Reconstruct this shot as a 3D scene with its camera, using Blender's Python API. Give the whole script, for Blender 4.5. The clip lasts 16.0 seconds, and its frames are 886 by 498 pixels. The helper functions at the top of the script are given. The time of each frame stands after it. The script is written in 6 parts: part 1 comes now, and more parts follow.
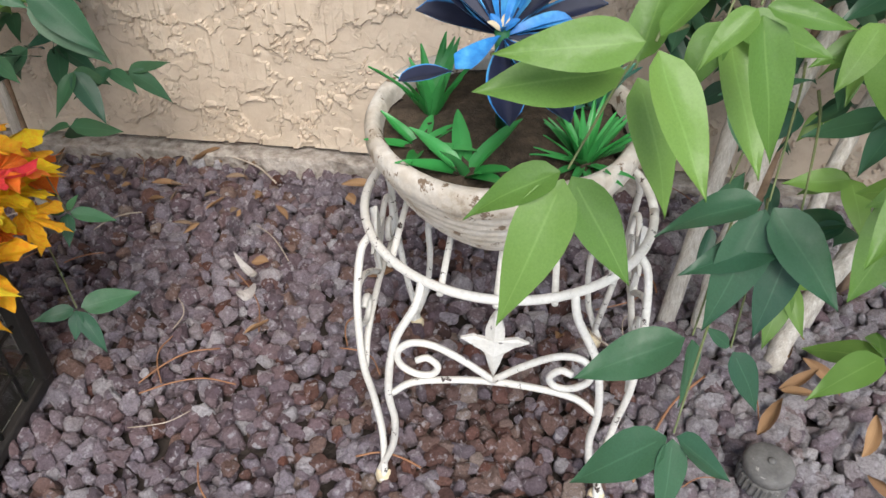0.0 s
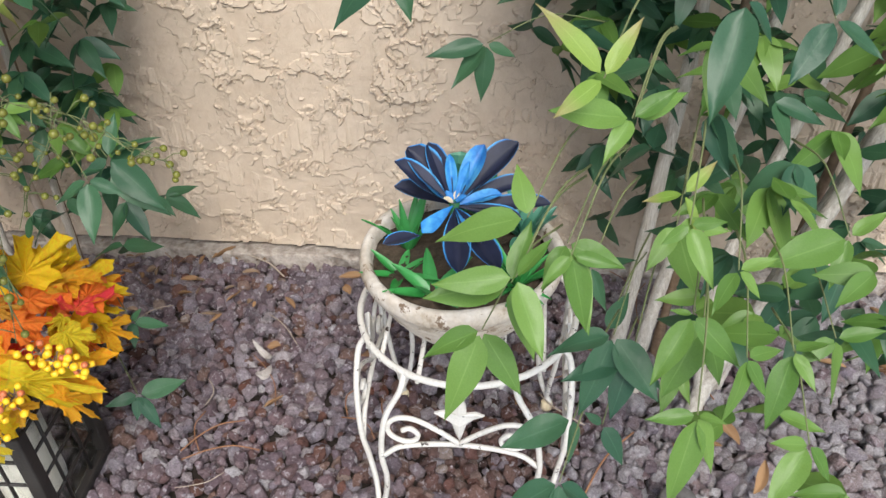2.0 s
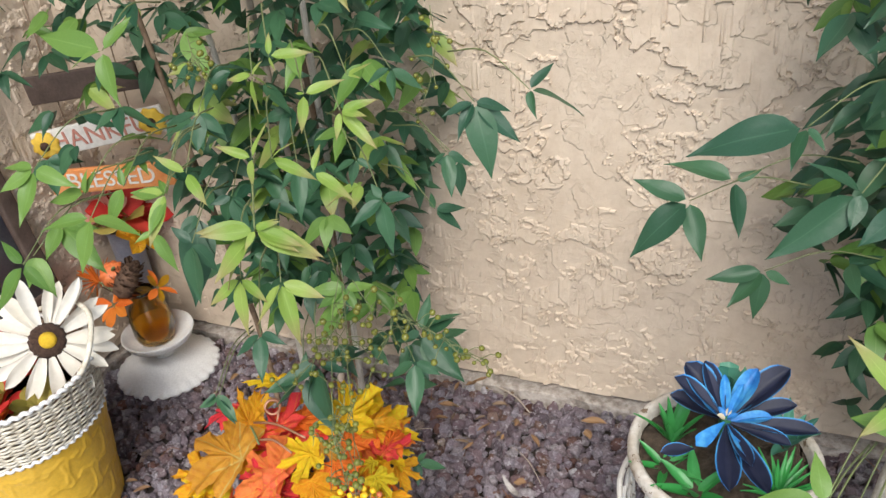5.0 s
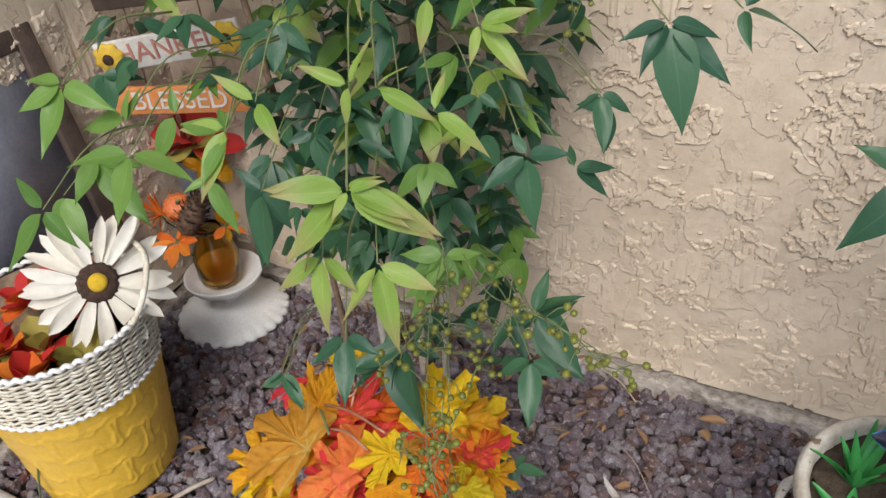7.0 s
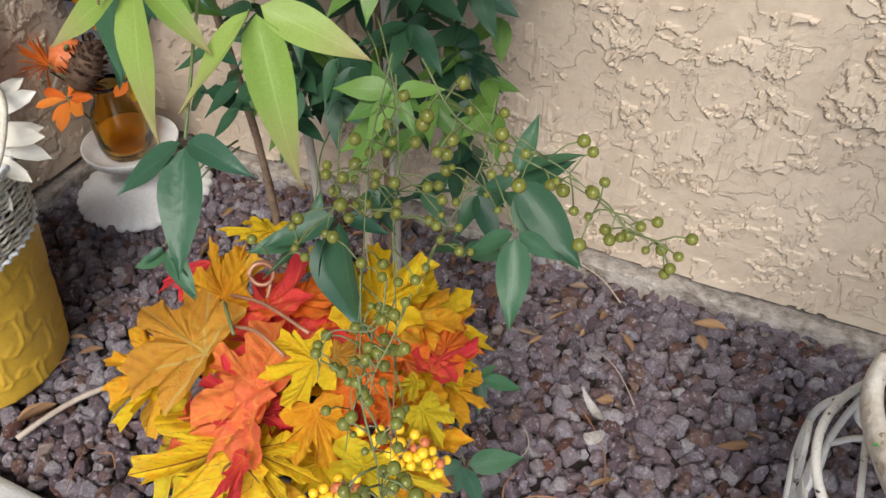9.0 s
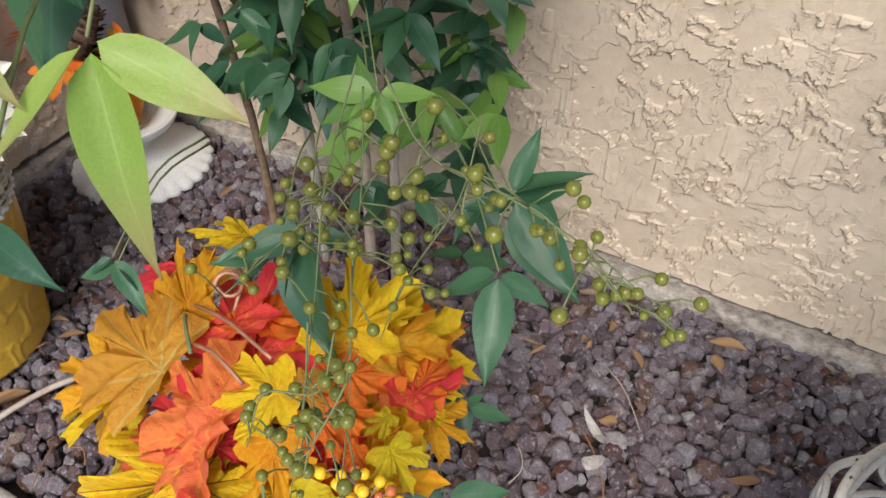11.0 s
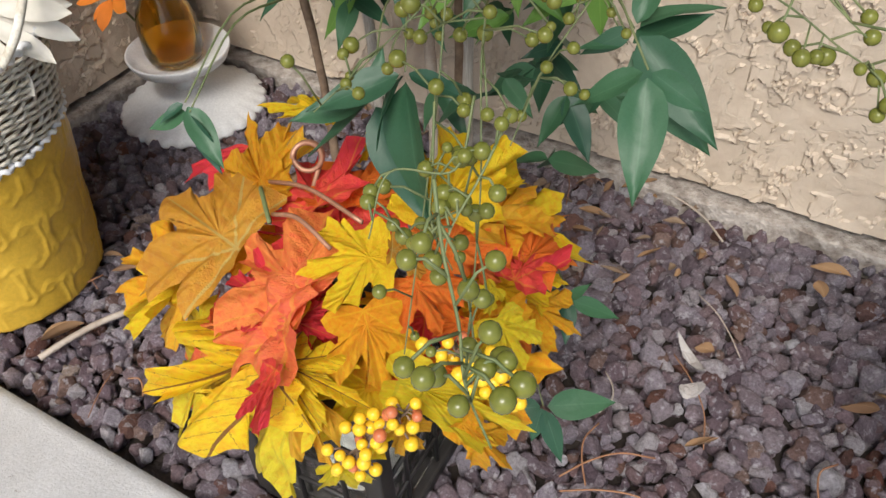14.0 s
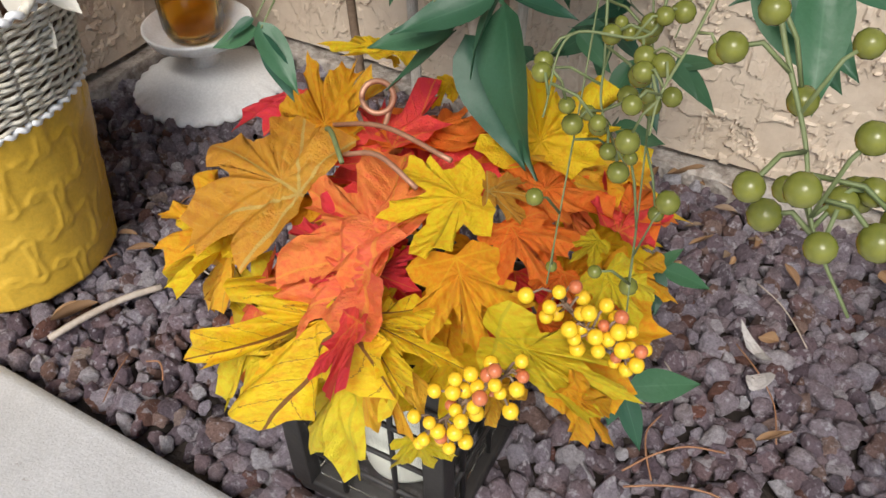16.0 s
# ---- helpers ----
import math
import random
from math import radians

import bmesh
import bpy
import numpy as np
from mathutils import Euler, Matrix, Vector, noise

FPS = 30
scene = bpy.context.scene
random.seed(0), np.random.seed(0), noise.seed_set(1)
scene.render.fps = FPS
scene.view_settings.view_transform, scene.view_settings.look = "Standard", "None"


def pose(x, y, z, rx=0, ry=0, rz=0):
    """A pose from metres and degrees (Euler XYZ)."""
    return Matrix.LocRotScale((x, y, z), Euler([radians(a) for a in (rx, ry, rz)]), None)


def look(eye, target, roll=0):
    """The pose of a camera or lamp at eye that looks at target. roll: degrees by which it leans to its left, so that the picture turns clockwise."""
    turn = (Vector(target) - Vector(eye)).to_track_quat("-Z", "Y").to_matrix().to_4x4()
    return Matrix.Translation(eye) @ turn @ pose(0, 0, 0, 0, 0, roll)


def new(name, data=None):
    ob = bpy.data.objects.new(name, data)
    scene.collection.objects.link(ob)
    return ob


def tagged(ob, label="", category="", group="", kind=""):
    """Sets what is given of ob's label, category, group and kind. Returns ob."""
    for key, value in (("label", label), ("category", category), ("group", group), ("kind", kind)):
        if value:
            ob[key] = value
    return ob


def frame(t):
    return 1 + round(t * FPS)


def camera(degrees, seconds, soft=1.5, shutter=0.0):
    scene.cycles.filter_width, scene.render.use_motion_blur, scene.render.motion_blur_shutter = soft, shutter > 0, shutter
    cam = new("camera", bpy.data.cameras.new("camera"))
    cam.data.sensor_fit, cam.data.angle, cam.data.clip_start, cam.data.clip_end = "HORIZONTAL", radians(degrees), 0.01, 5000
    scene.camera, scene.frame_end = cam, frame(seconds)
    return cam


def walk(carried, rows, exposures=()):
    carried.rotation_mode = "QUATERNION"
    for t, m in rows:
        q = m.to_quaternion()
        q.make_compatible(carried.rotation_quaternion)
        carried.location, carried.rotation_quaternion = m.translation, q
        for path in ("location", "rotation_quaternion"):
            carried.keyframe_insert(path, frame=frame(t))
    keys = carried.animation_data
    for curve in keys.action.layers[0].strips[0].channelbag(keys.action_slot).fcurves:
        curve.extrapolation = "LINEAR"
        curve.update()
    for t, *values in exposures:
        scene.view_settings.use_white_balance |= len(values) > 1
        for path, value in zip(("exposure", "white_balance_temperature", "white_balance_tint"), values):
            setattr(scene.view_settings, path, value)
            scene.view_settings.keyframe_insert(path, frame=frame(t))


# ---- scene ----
cam = camera(57.4, 16.0)
PATH = [
    (0, (0.247, -0.938, 0.674), (0.035, 0.561, -0.633), -0.7),
    (0.5, (0.258, -0.959, 0.704), (0.053, 0.554, -0.588), -0.6),
    (1, (0.268, -0.992, 0.751), (0.069, 0.541, -0.519), -0.5),
    (1.5, (0.277, -1.034, 0.805), (0.084, 0.517, -0.443), -0.8),
    (2, (0.283, -1.07, 0.862), (0.088, 0.503, -0.357), -1.6),
    (2.5, (0.29, -1.094, 0.919), (0.075, 0.5, -0.27), -2.6),
    (3, (0.305, -1.116, 0.963), (0.042, 0.494, -0.194), -3.7),
    (3.5, (0.305, -1.133, 0.997), (-0.039, 0.483, -0.13), -4.7),
    (4, (0.27, -1.129, 1.008), (-0.192, 0.479, -0.087), -5.4),
    (4.5, (0.228, -1.103, 1.036), (-0.345, 0.489, -0.03), -5.7),
    (5, (0.209, -1.118, 1.05), (-0.47, 0.443, 0.0), -5.6),
    (5.2, (0.203, -1.126, 1.05), (-0.523, 0.416, 0.002), -5.7),
    (7.3, (0.057, -0.941, 0.932), (-0.749, 0.449, -0.258), -5.4),
    (7.5, (0.039, -0.924, 0.904), (-0.737, 0.461, -0.313), -4.8),
    (8, (0.028, -0.891, 0.846), (-0.696, 0.468, -0.43), -3.7),
    (8.5, (0.02, -0.859, 0.82), (-0.659, 0.477, -0.504), -2.6),
    (9, (0.012, -0.84, 0.796), (-0.644, 0.485, -0.551), -1.5),
    (9.5, (0.007, -0.816, 0.786), (-0.64, 0.492, -0.582), -0.9),
    (11.8, (0.004, -0.751, 0.767), (-0.728, 0.471, -0.637), -1.2),
    (12, (0.008, -0.759, 0.762), (-0.743, 0.457, -0.638), -1.9),
    (12.5, (0.007, -0.777, 0.752), (-0.761, 0.422, -0.652), -2.7),
    (13, (0.007, -0.794, 0.738), (-0.773, 0.398, -0.665), -3.4),
    (13.5, (-0.003, -0.799, 0.702), (-0.779, 0.398, -0.699), -3.5),
    (14, (-0.029, -0.799, 0.667), (-0.792, 0.416, -0.726), -3.2),
    (14.5, (-0.052, -0.806, 0.642), (-0.803, 0.431, -0.739), -2.7),
    (15, (-0.069, -0.812, 0.623), (-0.806, 0.446, -0.746), -2.0),
    (15.5, (-0.088, -0.816, 0.611), (-0.822, 0.452, -0.75), -1.5),
    (16, (-0.089, -0.818, 0.6), (-0.835, 0.446, -0.758), -1.1),
]
walk(cam, [(t, look(eye, target, roll)) for t, eye, target, roll in PATH], [(0.0, 0.5), (5.0, 0.43), (7.4, 0.13), (9.0, 0.34), (12.5, 0.38), (16.0, 0.36)])

# ---- light ----
world = bpy.data.worlds.new("sky")
scene.world = world
world.use_nodes = True
wn = world.node_tree
sky = wn.nodes.new("ShaderNodeTexSky")
sky.sky_type = "NISHITA"
sky.sun_disc = False
sky.sun_elevation, sky.sun_rotation = radians(50), radians(162)
sky.dust_density, sky.ozone_density = 2.0, 1.0
bg = wn.nodes["Background"]
bg.inputs["Strength"].default_value = 0.15
wn.links.new(sky.outputs[0], bg.inputs["Color"])
sun = new("sun", bpy.data.lights.new("sun", "SUN"))
sun.data.energy, sun.data.angle, sun.data.color = 2.75, radians(28), (1.0, 0.965, 0.91)
sun.matrix_world = look((0.6, -1.9, 2.35), (0, 0, 0))


# ---- materials ----
def material(name, rough=0.6, metal=0.0, spec=0.5):
    m = bpy.data.materials.new(name)
    m.use_nodes = True
    b = m.node_tree.nodes["Principled BSDF"]
    b.inputs["Roughness"].default_value, b.inputs["Metallic"].default_value = rough, metal
    b.inputs["Specular IOR Level"].default_value = spec
    return m, m.node_tree, b


def node(nt, kind, **sets):
    n = nt.nodes.new(kind)
    for key, value in sets.items():
        n.inputs[key.replace("_", " ")].default_value = value
    return n


def noise_at(nt, scale, detail=4.0, rough=0.6, distort=0.0, coords="Object"):
    tc = nt.nodes.new("ShaderNodeNewGeometry" if coords == "Position" else "ShaderNodeTexCoord")
    n = node(nt, "ShaderNodeTexNoise", Scale=scale, Detail=detail, Roughness=rough, Distortion=distort)
    nt.links.new(tc.outputs[coords], n.inputs["Vector"])
    return n.outputs["Fac"]


def ramp(nt, fac, stops):
    r = nt.nodes.new("ShaderNodeValToRGB")
    e = r.color_ramp.elements
    while len(e) < len(stops):
        e.new(0.5)
    for k, (at, colour) in enumerate(stops):
        e[k].position, e[k].color = at, (*colour, 1)
    nt.links.new(fac, r.inputs[0])
    return r.outputs[0]


def mix(nt, fac, a, b, how="MIX"):
    m = nt.nodes.new("ShaderNodeMix")
    m.data_type, m.blend_type = "RGBA", how
    for slot, value in ((0, fac), (6, a), (7, b)):
        if hasattr(value, "is_output"):
            nt.links.new(value, m.inputs[slot])
        elif slot == 0:
            m.inputs[0].default_value = value
        else:
            m.inputs[slot].default_value = (*value, 1)
    return m.outputs[2]


def bump(nt, b, height, distance, strength=1.0):
    n = node(nt, "ShaderNodeBump", Distance=distance, Strength=strength)
    nt.links.new(height, n.inputs["Height"])
    nt.links.new(n.outputs[0], b.inputs["Normal"])


def any_random(nt):
    """One number for each object and each island of a mesh."""
    o, g = nt.nodes.new("ShaderNodeObjectInfo"), nt.nodes.new("ShaderNodeNewGeometry")
    a = nt.nodes.new("ShaderNodeMath")
    nt.links.new(o.outputs["Random"], a.inputs[0])
    nt.links.new(g.outputs["Random Per Island"], a.inputs[1])
    f = nt.nodes.new("ShaderNodeMath")
    f.operation = "FRACT"
    nt.links.new(a.outputs[0], f.inputs[0])
    return f.outputs[0]


def surface(name, stops, scale=30.0, rough=0.7, bump_scale=200.0, depth=0.0005, metal=0.0, spec=0.4, coords="Object", fleck=None):
    """A colour that drifts between stops at two scales, with fine relief. fleck: colour, scale and threshold of worn spots."""
    m, nt, b = material(name, rough, metal, spec)
    colour = ramp(nt, noise_at(nt, scale, 6, 0.65, coords=coords), stops)
    fine = noise_at(nt, bump_scale, 3, 0.6, coords=coords)
    colour = mix(nt, 0.25, colour, ramp(nt, fine, ((0.3, (0.35, 0.35, 0.35)), (0.7, (1, 1, 1)))), "MULTIPLY")
    if fleck:
        spot = ramp(nt, noise_at(nt, fleck[1], 5, 0.7, coords=coords), ((fleck[2], (0, 0, 0)), (fleck[2] + 0.03, (1, 1, 1))))
        colour = mix(nt, spot, colour, fleck[0])
    nt.links.new(colour, b.inputs["Base Color"])
    bump(nt, b, fine, depth)
    return m


def leaf_material(name, dark, light, edge=None, rough=0.42, through_light=0.3, veins=0.2):
    """A leaf whose UV runs across (u) and along (v): midrib, side veins, blotches, a little light through it."""
    m, nt, b = material(name, rough, 0.0, 0.36)
    rnd = any_random(nt)
    uv = nt.nodes.new("ShaderNodeUVMap")
    sep = nt.nodes.new("ShaderNodeSeparateXYZ")
    nt.links.new(uv.outputs[0], sep.inputs[0])
    base = mix(nt, rnd, dark, light)
    base = mix(nt, 0.3, base, ramp(nt, noise_at(nt, 55, 5, 0.6), ((0.3, (0.45, 0.5, 0.4)), (0.7, (1, 1, 1)))), "MULTIPLY")
    off = nt.nodes.new("ShaderNodeMath")
    off.operation = "SUBTRACT"
    off.inputs[1].default_value = 0.5
    nt.links.new(sep.outputs[0], off.inputs[0])
    dist = nt.nodes.new("ShaderNodeMath")
    dist.operation = "ABSOLUTE"
    nt.links.new(off.outputs[0], dist.inputs[0])
    rib = ramp(nt, dist.outputs[0], ((0.0, (1, 1, 1)), (0.035, (0, 0, 0))))
    pale = tuple(min(1, 1.5 * c + 0.05) for c in light)
    side = nt.nodes.new("ShaderNodeMath")
    side.operation = "MULTIPLY_ADD"
    nt.links.new(dist.outputs[0], side.inputs[0])
    side.inputs[1].default_value = -0.9
    nt.links.new(sep.outputs[1], side.inputs[2])
    wave = nt.nodes.new("ShaderNodeMath")
    wave.operation = "PINGPONG"
    wave.inputs[1].default_value = 0.065
    nt.links.new(side.outputs[0], wave.inputs[0])
    sidevein = ramp(nt, wave.outputs[0], ((0.0, (1, 1, 1)), (0.012, (0, 0, 0))))
    amount = nt.nodes.new("ShaderNodeMath")
    amount.operation = "MULTIPLY"
    amount.inputs[1].default_value = veins
    nt.links.new(rib, amount.inputs[0])
    base = mix(nt, amount.outputs[0], base, pale)
    faint = nt.nodes.new("ShaderNodeMath")
    faint.operation = "MULTIPLY"
    faint.inputs[1].default_value = veins * 0.12
    nt.links.new(sidevein, faint.inputs[0])
    base = mix(nt, faint.outputs[0], base, pale)
    if edge:
        rim = ramp(nt, sep.outputs[1], ((0.45, (0, 0, 0)), (1.0, (0.75, 0.75, 0.75))))
        base = mix(nt, rim, base, edge)
    nt.links.new(base, b.inputs["Base Color"])
    bump(nt, b, noise_at(nt, 9, 2, 0.5), 0.004, 0.1)
    t = nt.nodes.new("ShaderNodeBsdfTranslucent")
    nt.links.new(base, t.inputs[0])
    s = node(nt, "ShaderNodeMixShader", Fac=through_light)
    nt.links.new(b.outputs[0], s.inputs[1])
    nt.links.new(t.outputs[0], s.inputs[2])
    nt.links.new(s.outputs[0], nt.nodes["Material Output"].inputs[0])
    return m


def calc(nt, op, *values):
    n = nt.nodes.new("ShaderNodeMath")
    n.operation = op
    for k, v in enumerate(values):
        if hasattr(v, "is_output"):
            nt.links.new(v, n.inputs[k])
        else:
            n.inputs[k].default_value = v
    return n.outputs[0]


def maple_material(name, core, rim, vein, vein_amount=0.5, side_amount=0.35):
    """Printed cloth leaf: one colour at the stalk, another towards the lobes, pressed ribs and side veins along each lobe."""
    m, nt, b = material(name, 0.5, 0.0, 0.4)
    uv = nt.nodes.new("ShaderNodeUVMap")
    sep = nt.nodes.new("ShaderNodeSeparateXYZ")
    nt.links.new(uv.outputs[0], sep.inputs[0])
    x = calc(nt, "ABSOLUTE", calc(nt, "MULTIPLY_ADD", sep.outputs[0], 2.0, -1.0))
    y = calc(nt, "MULTIPLY_ADD", sep.outputs[1], 2.0, -1.0)
    far = calc(nt, "SQRT", calc(nt, "ADD", calc(nt, "MULTIPLY", x, x), calc(nt, "MULTIPLY", y, y)))
    near, along = None, None
    for a in (90, 39, -2):
        cx, cy = math.cos(radians(a)), math.sin(radians(a))
        across = calc(nt, "ABSOLUTE", calc(nt, "SUBTRACT", calc(nt, "MULTIPLY", x, cy), calc(nt, "MULTIPLY", y, cx)))
        on = calc(nt, "ADD", calc(nt, "MULTIPLY", x, cx), calc(nt, "MULTIPLY", y, cy))
        if near is None:
            near, along = across, on
        else:
            closer = calc(nt, "LESS_THAN", across, near)
            along = calc(nt, "ADD", calc(nt, "MULTIPLY", closer, on), calc(nt, "MULTIPLY", calc(nt, "SUBTRACT", 1.0, closer), along))
            near = calc(nt, "MINIMUM", across, near)
    blot = noise_at(nt, 26, 5, 0.6)
    rnd = any_random(nt)
    spot = calc(nt, "ADD", calc(nt, "ADD", calc(nt, "MULTIPLY", far, 0.75), calc(nt, "MULTIPLY", blot, 0.9)), calc(nt, "MULTIPLY", rnd, 0.3))
    base = ramp(nt, spot, ((0.55, core), (1.25, rim)))
    kin = tuple(0.5 * (a + b) * s for a, b, s in zip(core, rim, (1.0, 0.74, 0.7)))
    base = mix(nt, ramp(nt, noise_at(nt, 16, 4, 0.55), ((0.46, (0, 0, 0)), (0.66, (0.8, 0.8, 0.8)))), base, kin)
    base = mix(nt, 0.2, base, ramp(nt, noise_at(nt, 140, 4, 0.6), ((0.3, (0.45, 0.4, 0.35)), (0.65, (1, 1, 1)))), "MULTIPLY")
    thin = calc(nt, "MULTIPLY_ADD", far, -0.008, 0.0125)
    rib = calc(nt, "MULTIPLY", calc(nt, "LESS_THAN", near, thin), vein_amount)
    slant = calc(nt, "ADD", calc(nt, "MULTIPLY_ADD", near, -1.15, along), calc(nt, "MULTIPLY", noise_at(nt, 60, 2, 0.5), 0.05))
    branch = calc(nt, "PINGPONG", slant, 0.085)
    twig = calc(nt, "MULTIPLY", calc(nt, "MULTIPLY", calc(nt, "LESS_THAN", branch, 0.0040), calc(nt, "LESS_THAN", near, 0.22)), vein_amount * side_amount)
    base = mix(nt, calc(nt, "MAXIMUM", rib, twig), base, vein)
    nt.links.new(base, b.inputs["Base Color"])
    groove = calc(nt, "MINIMUM", calc(nt, "MULTIPLY", near, 9.0), calc(nt, "MULTIPLY_ADD", branch, 8.0, 0.35))
    height = calc(nt, "ADD", calc(nt, "MINIMUM", groove, 1.0), calc(nt, "MULTIPLY", noise_at(nt, 55, 4, 0.6), 0.8))
    bump(nt, b, height, 0.0022)
    t = nt.nodes.new("ShaderNodeBsdfTranslucent")
    nt.links.new(base, t.inputs[0])
    s = node(nt, "ShaderNodeMixShader", Fac=0.3)
    nt.links.new(b.outputs[0], s.inputs[1])
    nt.links.new(t.outputs[0], s.inputs[2])
    nt.links.new(s.outputs[0], nt.nodes["Material Output"].inputs[0])
    return m


def stone_material(name, dusty, *shades):
    m, nt, b = material(name, 0.88, 0.0, 0.25)
    rnd = any_random(nt)
    tint = ramp(nt, rnd, [(k / (len(shades) - 1), c) for k, c in enumerate(shades)])
    dust = ramp(nt, noise_at(nt, 6.0, 3, 0.5, coords="Position"), ((0.38, (0.0, 0.0, 0.0)), (0.68, (dusty, dusty, dusty))))
    tint = mix(nt, dust, tint, (0.37, 0.34, 0.39))
    pore = noise_at(nt, 300, 6, 0.8, coords="Position")
    tint = mix(nt, 0.8, tint, ramp(nt, pore, ((0.3, (0.25, 0.22, 0.22)), (0.62, (1, 1, 1)))), "MULTIPLY")
    tint = mix(nt, ramp(nt, noise_at(nt, 130, 3, 0.6, coords="Position"), ((0.56, (0, 0, 0)), (0.68, (0.7, 0.7, 0.7)))), tint, (0.62, 0.59, 0.63))
    nt.links.new(tint, b.inputs["Base Color"])
    bump(nt, b, pore, 0.0070)
    return m


def stucco_material():
    m, nt, b = material("stucco", 0.62, 0.0, 0.45)
    colour = ramp(nt, noise_at(nt, 3.0, 5, 0.6), ((0.3, (0.54, 0.445, 0.345)), (0.7, (0.62, 0.525, 0.42))))
    colour = mix(nt, 0.35, colour, ramp(nt, noise_at(nt, 45, 6, 0.7), ((0.35, (0.70, 0.64, 0.58)), (0.6, (1, 1, 1)))), "MULTIPLY")
    colour = mix(nt, ramp(nt, noise_at(nt, 9, 6, 0.75), ((0.60, (0, 0, 0)), (0.75, (0.35, 0.35, 0.35)))), colour, (0.40, 0.28, 0.18))
    nt.links.new(colour, b.inputs["Base Color"])
    grain = noise_at(nt, 330, 4, 0.7)
    skin = ramp(nt, noise_at(nt, 17, 7, 0.58, 0.3), ((0.515, (0, 0, 0)), (0.535, (1, 1, 1)), (0.66, (0.25, 0.25, 0.25)), (0.80, (0.1, 0.1, 0.1))))
    bump(nt, b, mix(nt, 0.45, skin, grain), 0.0021)
    return m


def glass_material(name, colour, rough=0.03):
    m, nt, b = material(name, rough)
    b.inputs["Base Color"].default_value = (*colour, 1)
    b.inputs["Transmission Weight"].default_value = 1.0
    b.inputs["IOR"].default_value = 1.46
    return m


STUCCO = stucco_material()
ROCK = stone_material("lava_rock_purple", 0.5, (0.13, 0.095, 0.115), (0.25, 0.175, 0.20), (0.38, 0.33, 0.385), (0.24, 0.135, 0.13), (0.45, 0.41, 0.465), (0.30, 0.20, 0.22), (0.70, 0.68, 0.71))
ROCK_RED = stone_material("lava_rock_red", 0.15, (0.075, 0.042, 0.036), (0.21, 0.095, 0.070), (0.28, 0.18, 0.15), (0.25, 0.095, 0.065), (0.35, 0.24, 0.20), (0.19, 0.09, 0.072), (0.46, 0.37, 0.32))
# grey stones of the east; their tones are raised to stand for sunlight there
ROCK_GREY_SUNLIT = stone_material("lava_rock_grey_sunlit", 0.6, (0.30, 0.26, 0.27), (0.52, 0.49, 0.51), (0.60, 0.58, 0.60), (0.40, 0.30, 0.30), (0.66, 0.64, 0.66), (0.46, 0.39, 0.40), (0.76, 0.75, 0.76))
EARTH = surface("earth", ((0.3, (0.05, 0.038, 0.032)), (0.7, (0.11, 0.085, 0.07))), 14, 0.95, 250, 0.002)
CONCRETE = surface("concrete", ((0.3, (0.45, 0.45, 0.45)), (0.7, (0.57, 0.575, 0.58))), 11, 0.85, 420, 0.0008, fleck=((0.27, 0.24, 0.21), 38, 0.66))
FOOTING = surface("footing", ((0.3, (0.20, 0.16, 0.13)), (0.6, (0.52, 0.47, 0.42))), 55, 0.9, 160, 0.004)
WHITE_IRON = surface("chipped_white_paint", ((0.3, (0.66, 0.64, 0.59)), (0.7, (0.76, 0.75, 0.71))), 40, 0.45, 300, 0.0003, fleck=((0.05, 0.035, 0.03), 85, 0.615))
CREAM_CAP = surface("cream_plastic", ((0.3, (0.62, 0.52, 0.34)), (0.7, (0.72, 0.63, 0.44))), 60, 0.6)
POT_CLAY = surface("weathered_clay", ((0.30, (0.24, 0.18, 0.12)), (0.42, (0.50, 0.44, 0.36)), (0.7, (0.68, 0.65, 0.60))), 34, 0.8, 190, 0.0012, fleck=((0.17, 0.12, 0.08), 55, 0.585))
POTTING = surface("potting_soil", ((0.3, (0.045, 0.032, 0.022)), (0.7, (0.13, 0.095, 0.065))), 120, 0.95, 600, 0.003)
WHITE_METAL = surface("white_enamel", ((0.3, (0.74, 0.74, 0.73)), (0.7, (0.83, 0.83, 0.82))), 12, 0.4, 300, 0.0002)
YELLOW = surface("yellow_enamel", ((0.3, (0.60, 0.36, 0.035)), (0.7, (0.74, 0.47, 0.06))), 9, 0.33, 200, 0.0003)
WICKER = surface("whitewashed_wicker", ((0.3, (0.42, 0.36, 0.26)), (0.6, (0.74, 0.70, 0.60))), 70, 0.8, 300, 0.0008)
BLACK_METAL = surface("black_metal", ((0.3, (0.016, 0.014, 0.013)), (0.7, (0.03, 0.027, 0.025))), 20, 0.5, 200, 0.0003)
CANDLE = surface("candle_wax", ((0.3, (0.72, 0.70, 0.62)), (0.7, (0.78, 0.76, 0.69))), 20, 0.55)
PANE = glass_material("pane_glass", (0.95, 0.97, 0.96))
AMBER = glass_material("amber_glass", (0.95, 0.64, 0.17), 0.05)
BARK = surface("pale_bark", ((0.3, (0.44, 0.39, 0.32)), (0.7, (0.76, 0.73, 0.67))), 45, 0.85, 180, 0.002, coords="Generated")
TWIG_BROWN = surface("twig_bark", ((0.3, (0.13, 0.085, 0.055)), (0.7, (0.30, 0.21, 0.14))), 60, 0.85, 200, 0.001)
DRY_TWIG = surface("dry_twig", ((0.3, (0.36, 0.29, 0.23)), (0.7, (0.52, 0.45, 0.38))), 60, 0.85, 200, 0.001)
NEEDLE = surface("pine_needle", ((0.3, (0.24, 0.10, 0.05)), (0.7, (0.36, 0.19, 0.10))), 60, 0.7)
